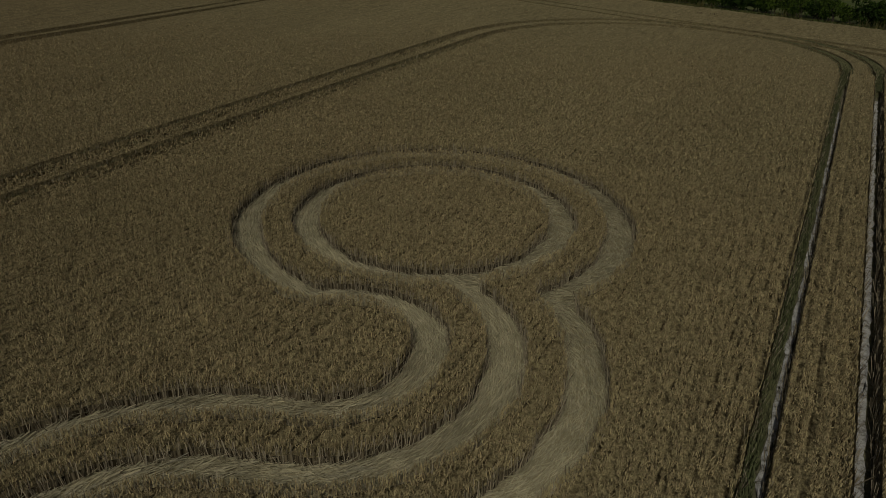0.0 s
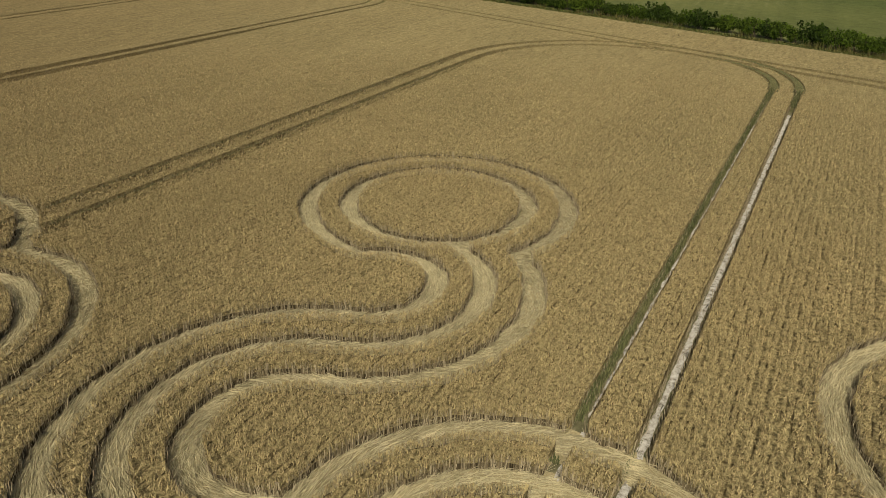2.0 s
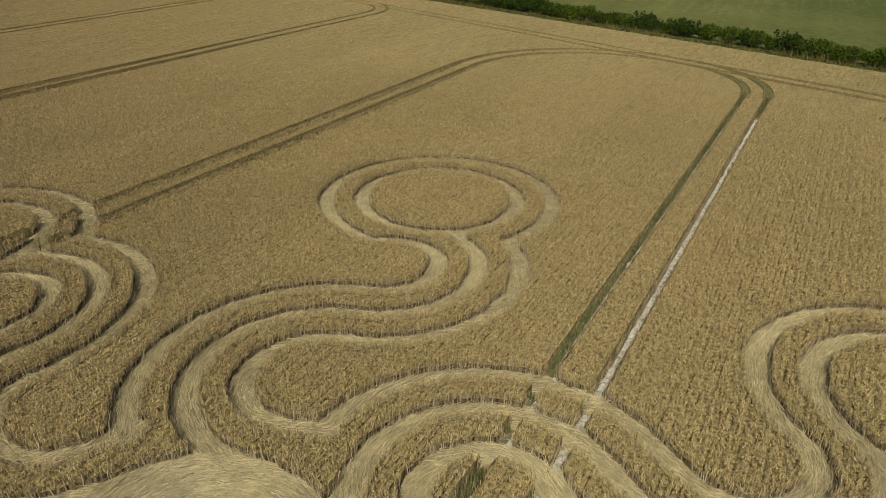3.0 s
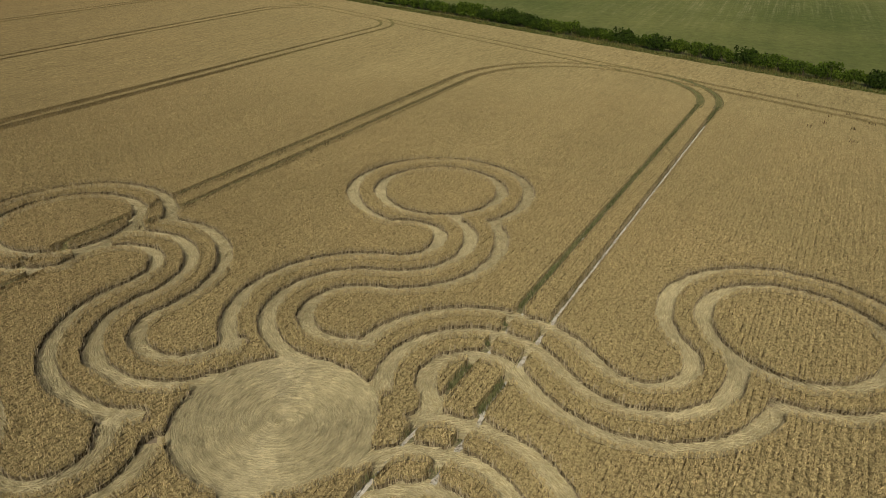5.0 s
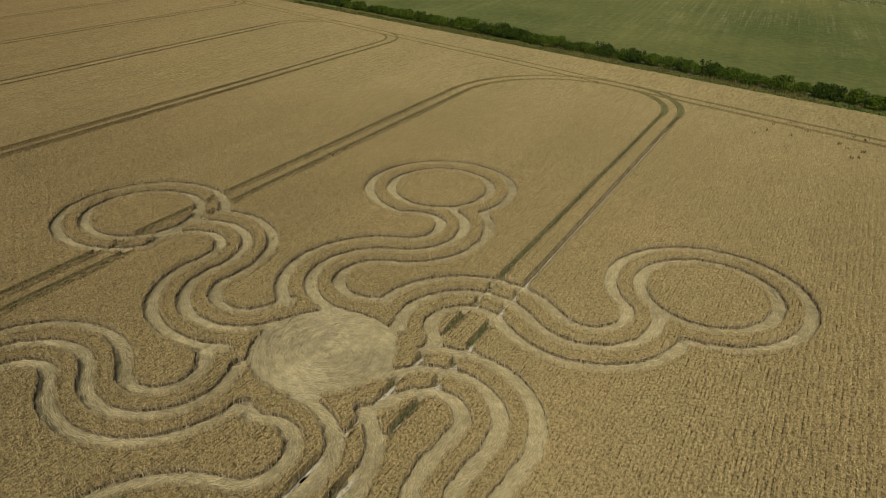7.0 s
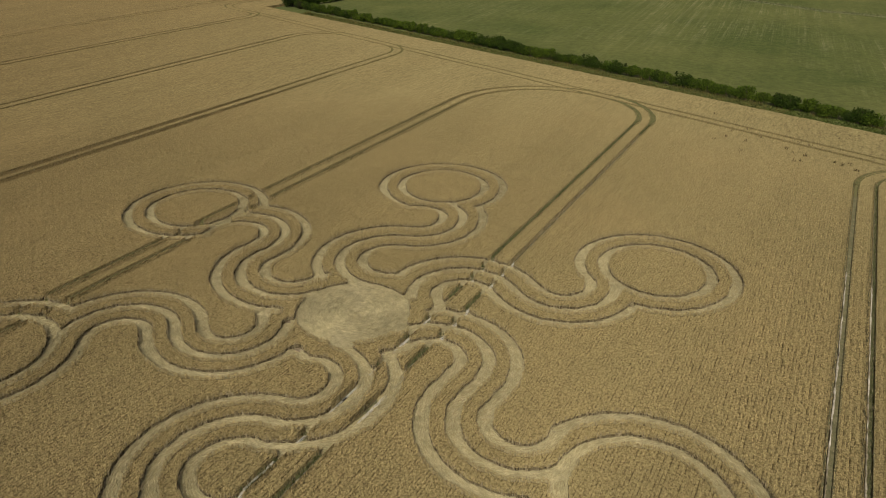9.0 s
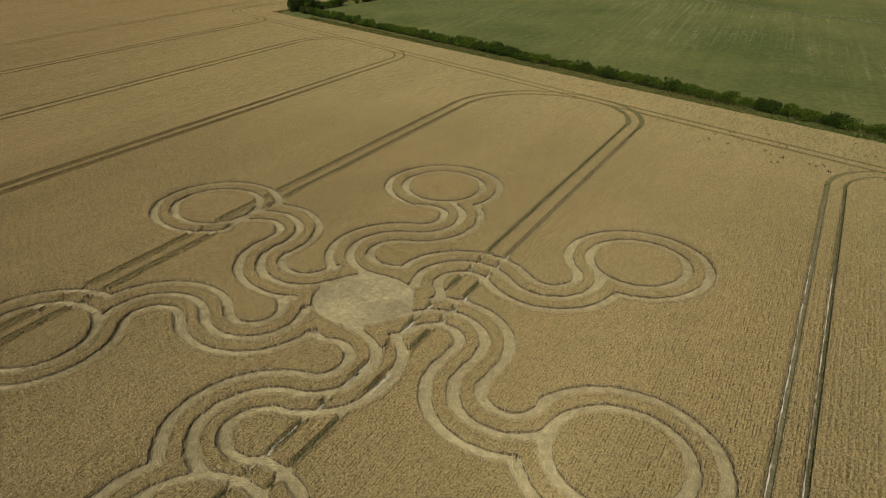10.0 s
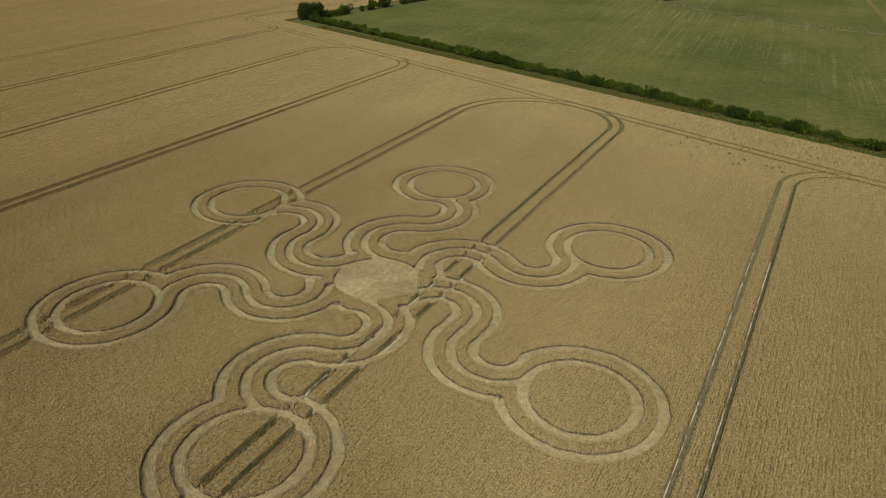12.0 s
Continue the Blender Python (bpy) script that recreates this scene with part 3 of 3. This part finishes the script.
# ---- flattened tracks ----
def walk_along(prims, step):
    """Points and headings along a chain of strips."""
    pts, heads = [], []
    for p in prims:
        if p[0] == "arc":
            _, cx, cy, r, a0, a1, _ = p
            n = max(2, int(abs(radians(a1 - a0)) * r / step) + 1)
            a = np.radians(np.linspace(a0, a1, n))
            pts.append(np.column_stack((cx + r * np.cos(a), cy + r * np.sin(a))))
            heads.append(a + math.copysign(math.pi / 2, a1 - a0))
        else:
            n = max(2, int(math.hypot(p[3] - p[1], p[4] - p[2]) / step) + 1)
            t = np.linspace(0, 1, n)[:, None]
            pts.append(np.array((p[1], p[2])) * (1 - t) + np.array((p[3], p[4])) * t)
            heads.append(np.full(n, math.atan2(p[4] - p[2], p[3] - p[1])))
    return np.concatenate(pts), np.concatenate(heads)


def ribbon(prims, half, z, step=0.3, dome=0.0):
    p, a = walk_along(prims, step)
    nx, ny = -np.sin(a), np.cos(a)
    rows = []
    for o in (-1, -0.5, 0, 0.5, 1):
        rows.append(np.column_stack((p[:, 0] + nx * o * half, p[:, 1] + ny * o * half, z + dome * (1 - o * o) + rng.normal(0, dome * 0.25, len(p)))))
    v = np.stack(rows, 1).reshape(-1, 3)
    i = (np.arange(len(p) - 1)[:, None] * 5 + np.arange(4)).ravel()
    return v, np.stack((i, i + 1, i + 6, i + 5), 1)[:, ::-1]


def lodged(x, y, heading, z, width, stray=0.24, flat=1.0):
    """Lying stalks."""
    n = len(x)
    a = heading + rng.normal(0, stray, n)
    length = rng.uniform(0.22, 0.5, n)
    rise = length * rng.uniform(0.02, 0.34, n) * flat
    base = np.column_stack((x, y, z + rng.uniform(0, 0.07, n)))
    tip = base + np.column_stack((np.cos(a) * length, np.sin(a) * length, rise))
    w = rng.uniform(0.6, 1.35, n) * width
    return blades(base, tip, np.column_stack((-np.sin(a) * w, np.cos(a) * w, rng.normal(0, 1.1, n) * w)), 0.7)


def lay_track(name, prims, parent, density, width):
    v, f = ribbon(prims, HALF + 0.3, 0.07, 0.3, 0.06)
    bed = part(name, mesh_of(name, v, f, BED, True), parent)
    p, a = walk_along(prims, 0.05)
    n = int(len(p) * 0.05 * 2 * HALF * density)
    i = rng.integers(0, len(p), n)
    o = rng.uniform(-1, 1, n) * (HALF - 0.02)
    v, f = lodged(p[i, 0] - np.sin(a[i]) * o, p[i, 1] + np.cos(a[i]) * o, a[i] + (math.pi if name == "lower_track" else 0), 0.09, width)
    part("lodged_straw", mesh_of("lodged_straw", v, f, STRAW), bed, kind="stuff")


for k, row in enumerate(ARMS):
    arm = tagged(new("crop_formation_arm"), "winding arm of pale flattened wheat ending in a double ring", "crop circle arm", "arms of the crop formation")
    for name, prims in arm_tracks(*row).items():
        lay_track(name, prims, arm, *((430, 0.0065) if k == 0 else (300, 0.0068)))
    arm.matrix_basis = pose(0, 0, 0, 0, 0, PHASE - 60 * k)

# the disc in the middle, swirled round a point off its centre
n_ring, n_seg = 14, 72
dv = [(0, 0, 0.10)]
for i in range(1, n_ring + 1):
    r = (DISC + 0.35) * i / n_ring
    dv += [(r * math.cos(2 * math.pi * j / n_seg), r * math.sin(2 * math.pi * j / n_seg), 0.08 + 0.05 * random.random()) for j in range(n_seg)]
df = [(0, 1 + j, 1 + (j + 1) % n_seg) for j in range(n_seg)]
for i in range(n_ring - 1):
    o = 1 + i * n_seg
    df += [(o + j, o + n_seg + j, o + n_seg + (j + 1) % n_seg, o + (j + 1) % n_seg) for j in range(n_seg)]
disc = tagged(new("flattened_disc", mesh_of("flattened_disc", dv, df, BED, True)), "round disc of pale wheat flattened in a swirl", "crop circle")
n = 56000
r, a = DISC * np.sqrt(rng.random(n)), rng.uniform(0, 2 * math.pi, n)
x, y = r * np.cos(a), r * np.sin(a)
ex, ey = x - 0.1, y + 0.1
v, f = lodged(x, y, np.arctan2(ey, ex) - 1.56, 0.11 + 0.03 * np.sin(7.5 * np.hypot(ex, ey) + np.sin(2 * a)), 0.0055, 0.16, 0.6)
part("lodged_straw", mesh_of("lodged_straw", v, f, STRAW), disc, kind="stuff")

# ---- tramlines ----
def floor_height(p, name, mat, left):
    """Wheel tracks lie bare where they are driven most and are half grown over towards the turns."""
    u, to_head = p @ UT, HEAD - p[:, 0] - p[:, 1]
    if name == "headland_tramline":
        return np.minimum(0.61, top(p[:, 0], p[:, 1]) - 0.05)
    low = (0.3 if left else 0.05) if mat is CHALK else (0.56 if left else 0.42) if mat is EARTH else 0.48 if mat is WEEDY else 0.56
    if mat is THIN:
        low = np.minimum(low, top(p[:, 0], p[:, 1]) - 0.05)
    start = 18 if name == "chalk_tramline" else 16
    z = low + (np.maximum(0.58, low) - low) * np.clip((start - to_head) / 8, 0, 1)
    return np.where(off_form(p[:, 0].copy(), p[:, 1].copy()) < 0.5, np.minimum(z, 0.06), z)


for name, tracks, mat in TRAMLINES:
    line_ob = tagged(new(name), "pair of pale chalky wheel tracks through the wheat" if mat is CHALK else "pair of narrow wheel tracks with traces of chalk" if mat is EARTH else "pair of faint overgrown wheel tracks through the wheat" if mat is THIN else "pair of dark weedy wheel tracks through the wheat", "tramline", "tramlines of the field", "structure")
    for left, prims in zip((True, False), tracks):
        if mat in (WEEDY, THIN):
            stretches = ((prims, mat),)
        else:
            _, x0, y0, x1, y1, half = prims[0]
            cut = np.array((x1, y1)) - UT * (np.array((x1, y1)) @ UT - 56 if mat is CHALK else 4)
            stretches = (([line((x0, y0), cut)], EARTH), ([line(cut, (x1, y1))] + prims[1:], WEEDY))
        for stretch, cover in stretches:
            v, f = ribbon(stretch, 0.46 if name == "chalk_tramline" else 0.34, 0.0, 0.4, 0.02)
            v[:, 2] += floor_height(v[:, :2].astype(float), name, mat, left)
            part("wheel_track", mesh_of("wheel_track", v, f, cover, True), line_ob)
    if mat is EARTH:
        for w, half in ((GAUGE - 0.15, 0.05), (-GAUGE - 0.14, 0.04)):
            v, f = ribbon([line(UN * (35.15 + w) + UT * -60, UN * (35.15 + w) + UT * 27)], half, 0.6 if w > 0 else 0.64, 0.4, 0.02)
            v[:, :2] += rng.normal(0, 0.025, (len(v), 2))
            part("chalk_patch", mesh_of("chalk_patch", v, f, CHALK, True), line_ob, "thin trace of pale chalk")
    if name == "chalk_tramline":
        for w, half, lift, u0, u1 in ((GAUGE - 0.06, 0.13, 0.09, 5, 55), (-GAUGE + 0.15, 0.07, 0.34, 9, 50), (GAUGE + 0.1, 0.11, 0.36, -60, 5), (-GAUGE - 0.1, 0.08, 0.36, -20, 5)):
            v, f = ribbon([line(UN * (6.7 + w) + UT * u0, UN * (6.7 + w) + UT * u1)], half, lift, 0.4, 0.02)
            v[:, :2] += rng.normal(0, 0.03, (len(v), 2))
            low = off_form(v[:, 0].astype(float), v[:, 1].astype(float)) < 0.5
            v[low, 2] = np.minimum(v[low, 2], 0.11)
            part("chalk_patch", mesh_of("chalk_patch", v, f, WHITE, True), line_ob, "bare white chalk")


def weeds(prims, half, per_metre, u_keep, tall, foot):
    p, a = walk_along(prims, 0.1)
    ok = u_keep(p)
    p, a = p[ok], a[ok]
    n = int(len(p) * 0.1 * per_metre)
    if n == 0:
        return None
    i = rng.integers(0, len(p), n)
    o = rng.uniform(half[0], half[1], n)
    base = np.column_stack((p[i, 0] - np.sin(a[i]) * o, p[i, 1] + np.cos(a[i]) * o, np.full(n, foot)))
    base = base[off_form(base[:, 0].copy(), base[:, 1].copy()) > 0.4] if foot > 0.1 else base
    n = len(base)
    b = rng.uniform(0, 2 * math.pi, n)
    tip = base + np.column_stack((np.cos(b) * 0.06, np.sin(b) * 0.06, rng.uniform(0.3, 1.0, n) * tall))
    w = rng.uniform(0.010, 0.024, n) * (1 + tall)
    return blades(base, tip, np.column_stack((-np.sin(b) * w, np.cos(b) * w, 0 * w)), 0.4)


def add_weeds(tracks, half, per_metre, keep, tall=0.22, foot=0.02):
    for prims, hf in zip(tracks, half):
        made = weeds(prims, hf, per_metre, keep, tall, foot)
        if made:
            tagged(new("weeds", mesh_of("weeds", *made, WEED)), "low grey-green weeds growing in a wheel track", "weeds", kind="stuff")


add_weeds(TRAMLINES[1][1][:1], ((-0.02, 0.29),), 170, lambda p: (np.hypot(p[:, 0], p[:, 1]) < 90) & (p @ UT > 8), 0.34, 0.28)
add_weeds(TRAMLINES[1][1][1:], ((0.18, 0.27),), 60, lambda p: (p @ UT < 60) & (p @ UT > 8))
add_weeds(TRAMLINES[1][1], ((-0.28, 0.28), (-0.28, 0.28)), 110, lambda p: (p @ UT > 56), 0.26, 0.44)
add_weeds(TRAMLINES[1][1], ((-0.2, 0.28), (-0.1, 0.28)), 110, lambda p: (p @ UT < 8) & (p @ UT > -45), 0.42, 0.25)
add_weeds(TRAMLINES[0][1][1:], ((-0.22, 0.05),), 60, lambda p: (np.hypot(p[:, 0], p[:, 1]) < 80), 0.24, 0.42)
add_weeds(TRAMLINES[2][1], ((-0.28, 0.28), (-0.28, 0.28)), 60, lambda p: (np.hypot(p[:, 0], p[:, 1]) < 60), 0.16, 0.48)

# ---- hedge, tree, verge ----
def leaf_cloud(count, radius, height, size, lumps, seed):
    """Leaf cards on the outer parts of several overlapping lumps."""
    g = np.random.default_rng(seed)
    cx, cy = g.uniform(-0.55, 0.55, lumps) * radius, g.uniform(-0.4, 0.4, lumps) * radius
    cz, cr = g.uniform(0.35, 0.68, lumps) * height, g.uniform(0.32, 0.52, lumps)
    i = g.integers(0, lumps, count)
    d = g.normal(0, 1, (count, 3))
    d /= np.linalg.norm(d, axis=1)[:, None]
    rr = g.uniform(0.55, 1.08, count) * cr[i]
    p = np.column_stack((cx[i] + d[:, 0] * rr * radius, cy[i] + d[:, 1] * rr * radius, np.maximum(0.12, cz[i] + d[:, 2] * rr * height * 0.75)))
    u = g.normal(0, 1, (count, 3)) + d * 0.3
    u /= np.linalg.norm(u, axis=1)[:, None]
    w = np.cross(u, g.normal(0, 1, (count, 3)))
    w /= np.linalg.norm(w, axis=1)[:, None]
    s = g.uniform(0.6, 1.3, count)[:, None] * size
    return blades(p - u * s * 0.5, p + u * s * 0.5, w * s * 0.32, 0.5)


def stems_mesh(name, count, radius, height, thick, seed):
    """Tapered branching stems."""
    g = random.Random(seed)
    v, f = [], []

    def limb(p, q, r0, r1):
        o = len(v)
        for c, r in ((p, r0), (q, r1)):
            for j in range(5):
                v.append((c[0] + r * math.cos(j * 1.2566), c[1] + r * math.sin(j * 1.2566), c[2]))
        for j in range(5):
            f.append((o + j, o + (j + 1) % 5, o + 5 + (j + 1) % 5, o + 5 + j))

    for _ in range(count):
        a = g.uniform(0, 6.283)
        foot = (0.35 * radius * g.uniform(-1, 1), 0.2 * radius * g.uniform(-1, 1), 0)
        mid = (foot[0] + 0.2 * radius * math.cos(a), foot[1] + 0.2 * radius * math.sin(a), height * 0.4)
        limb(foot, mid, thick, thick * 0.7)
        for _ in range(3):
            b = a + g.uniform(-1.2, 1.2)
            end = (mid[0] + 0.4 * radius * math.cos(b), mid[1] + 0.4 * radius * math.sin(b), height * g.uniform(0.65, 0.85))
            limb(mid, end, thick * 0.6, thick * 0.2)
    return mesh_of(name, v, f, BARK)


def bush(seed, leaf):
    ob = tagged(new("hedge_bush"), "dense dark green hawthorn bush in a field hedge", "hedge", "bushes of the field hedges")
    part("branch_frame", stems_mesh("branch_frame", 4, 1.6, 2.2, 0.05, seed), ob)
    part("foliage", mesh_of("foliage", *leaf_cloud(1150, 1.9, 2.2, 0.25, 7, seed), leaf), ob)
    return ob


kinds = [bush(s, leaf) for s, leaf in zip(range(11, 18), (LEAF, LEAF, LEAF_DARK, LEAF, LEAF_DARK, LEAF, LEAF_BRONZE))]
hedge_at = []
g = random.Random(5)
dist = -34.0
while dist < 159:
    p = EDGE_A + EDGE_T * dist + EDGE_N * (5.0 + 0.014 * max(0, dist) + g.uniform(-0.3, 0.3))
    if not 11.0 < dist < 12.0:
        hedge_at.append((p, math.degrees(math.atan2(EDGE_T[1], EDGE_T[0])), g.uniform(0.62, 1.12) * (0.9 + 0.12 * min(1, max(0, (dist - 30) / 60)))))
    dist += g.uniform(1.25, 1.75)
dist = 8.0
while dist < 130:
    p = EDGE_B + LANE_T * dist + LANE_N * 4.5
    if not (24 < dist < 28 or 44 < dist < 49):
        hedge_at.append((p, 53.0, g.uniform(0.9, 1.35)))
    dist += g.uniform(2.2, 2.8)
for i, (p, a, s) in enumerate(hedge_at):
    m = pose(p[0], p[1], 0, 0, 0, a + g.choice((0, 180)) + g.uniform(-8, 8))
    if i < len(kinds):
        ob = kinds[i]
        ob.matrix_basis = m
    else:
        ob = copy_thing(g.choices(kinds, (6, 6, 6, 6, 6, 6, 1))[0], m)
    ob.scale = (s * 1.05, s * g.uniform(0.55, 0.75), s * g.uniform(0.95, 1.25))


def field_tree(x, y, seed, size):
    ob = tagged(new("tree"), "dark rounded tree at the corner of the field", "tree")
    part("trunk", stems_mesh("trunk", 2, 2.4, 5.0, 0.2, seed), ob)
    part("crown", mesh_of("crown", *leaf_cloud(5200, 3.4, 6.2, 0.36, 11, seed), TREELEAF), ob)
    ob.matrix_basis = pose(x, y, 0)
    ob.scale = (size, size, size)


field_tree(-35.6, 154.2, 3, 0.86)
field_tree(-33.2, 155.4, 4, 0.84)

# rough grass between crop and hedge
n = 36000
t, o = rng.uniform(-40, 150, n), rng.uniform(0.1, 5.2, n)
base = np.column_stack((EDGE_A[0] + EDGE_T[0] * t + EDGE_N[0] * o, EDGE_A[1] + EDGE_T[1] * t + EDGE_N[1] * o, np.full(n, 0.03)))
b = rng.uniform(0, 2 * math.pi, n)
tip = base + np.column_stack((np.cos(b) * 0.2, np.sin(b) * 0.2, rng.uniform(0.06, 0.26, n)))
w = rng.uniform(0.04, 0.10, n)
dry = (t > 25) & (rng.random(n) < 0.6)
side = np.column_stack((-np.sin(b) * w, np.cos(b) * w, 0 * w))
tagged(new("verge_grass", mesh_of("verge_grass", *blades(base[~dry], tip[~dry], side[~dry], 0.3), VERGE)), "rough green grass along the hedge", "grass", kind="stuff")
tagged(new("verge_grass", mesh_of("verge_grass", *blades(base[dry], tip[dry], side[dry], 0.3), DRYGRASS)), "straw-coloured grass along the hedge", "grass", kind="stuff")

# dry stalks at the foot of the hedge
n = 3500
t, o = rng.uniform(-40, 150, n), rng.uniform(4.2, 5.1, n)
o, t = o[np.sin(0.21 * t) + np.sin(0.63 * t + 1) > -0.2], t[np.sin(0.21 * t) + np.sin(0.63 * t + 1) > -0.2]
n = len(t)
base = np.column_stack((EDGE_A[0] + EDGE_T[0] * t + EDGE_N[0] * o, EDGE_A[1] + EDGE_T[1] * t + EDGE_N[1] * o, np.full(n, 0.03)))
b = rng.uniform(0, 2 * math.pi, n)
tip = base + np.column_stack((np.cos(b) * 0.15, np.sin(b) * 0.15, rng.uniform(0.3, 0.8, n)))
w = rng.uniform(0.02, 0.05, n)
tagged(new("dry_grass", mesh_of("dry_grass", *blades(base, tip, np.column_stack((-np.sin(b) * w, np.cos(b) * w, 0 * w)), 0.3), DRYGRASS)),
       "dry brown grass stalks at the foot of the hedge", "grass", kind="stuff")

# pale strips of long grass between the pastures
FENCE = [line((80, 214), (92, 188), 1), line((92, 188), (114, 158), 1), line((114, 158), (150, 134), 1), line((150, 134), (300, 60), 1)]
v, f = ribbon(FENCE, 0.4, 0.06, 1.0, 0.22)
tagged(new("grass_strip", mesh_of("grass_strip", v, f, PALEGRASS, True)), "strip of long pale grass between two pastures", "grass strip", kind="structure")

p, a = walk_along(FENCE, 0.2)
i = rng.integers(0, len(p), 9000)
n = len(i)
base = np.column_stack((p[i, 0] + rng.normal(0, 0.45, n), p[i, 1] + rng.normal(0, 0.45, n), np.full(n, 0.04)))
b = rng.uniform(0, 2 * math.pi, n)
tip = base + np.column_stack((np.cos(b) * 0.2, np.sin(b) * 0.2, rng.uniform(0.15, 0.75, n)))
w = rng.uniform(0.05, 0.12, n)
tagged(new("long_grass", mesh_of("long_grass", *blades(base, tip, np.column_stack((-np.sin(b) * w, np.cos(b) * w, 0 * w)), 0.3), PALEGRASS)),
       "tufts of long pale grass along a field boundary", "grass", kind="stuff")

v, f = ribbon([line((172, 224), (150, 170), 1), line((150, 170), (128, 118), 1)], 0.75, 0.06, 2.0, 0.05)
tagged(new("farm_track", mesh_of("farm_track", v, f, DRYGRASS, True)), "pale worn farm track across the pasture", "track", kind="structure")
far_bush = copy_thing(kinds[0], pose(89, 204, 0))
far_bush.scale = (1.5, 1.3, 1.2)

# dark dock plants that stand up out of the wheat near the headland
n = 34
x, y = rng.normal(56, 7, n), rng.normal(40, 6, n)
x, y = np.append(x, (-16.7, -15.2, -17.6, 32.3, 33.5, 64.9)), np.append(y, (94.8, 95.6, 95.3, 73.8, 73.0, 51.5))
ok = clear(x, y, 2.0) > 0.4
x, y = np.repeat(x[ok], 9), np.repeat(y[ok], 9)
n = len(x)
base = np.column_stack((x + rng.normal(0, 0.16, n), y + rng.normal(0, 0.16, n), np.full(n, 0.55)))
b = rng.uniform(0, 2 * math.pi, n)
tip = base + np.column_stack((np.cos(b) * 0.12, np.sin(b) * 0.12, rng.uniform(0.15, 0.34, n)))
w = rng.uniform(0.02, 0.05, n)
DOCK = leaf_material("dock_seed_heads", (0.045, 0.025, 0.012), (0.10, 0.065, 0.03))
tagged(new("dock_weeds", mesh_of("dock_weeds", *blades(base, tip, np.column_stack((-np.sin(b) * w, np.cos(b) * w, 0 * w)), 0.4), DOCK)),
       "dark brown dock weeds standing above the wheat", "weeds", kind="stuff")
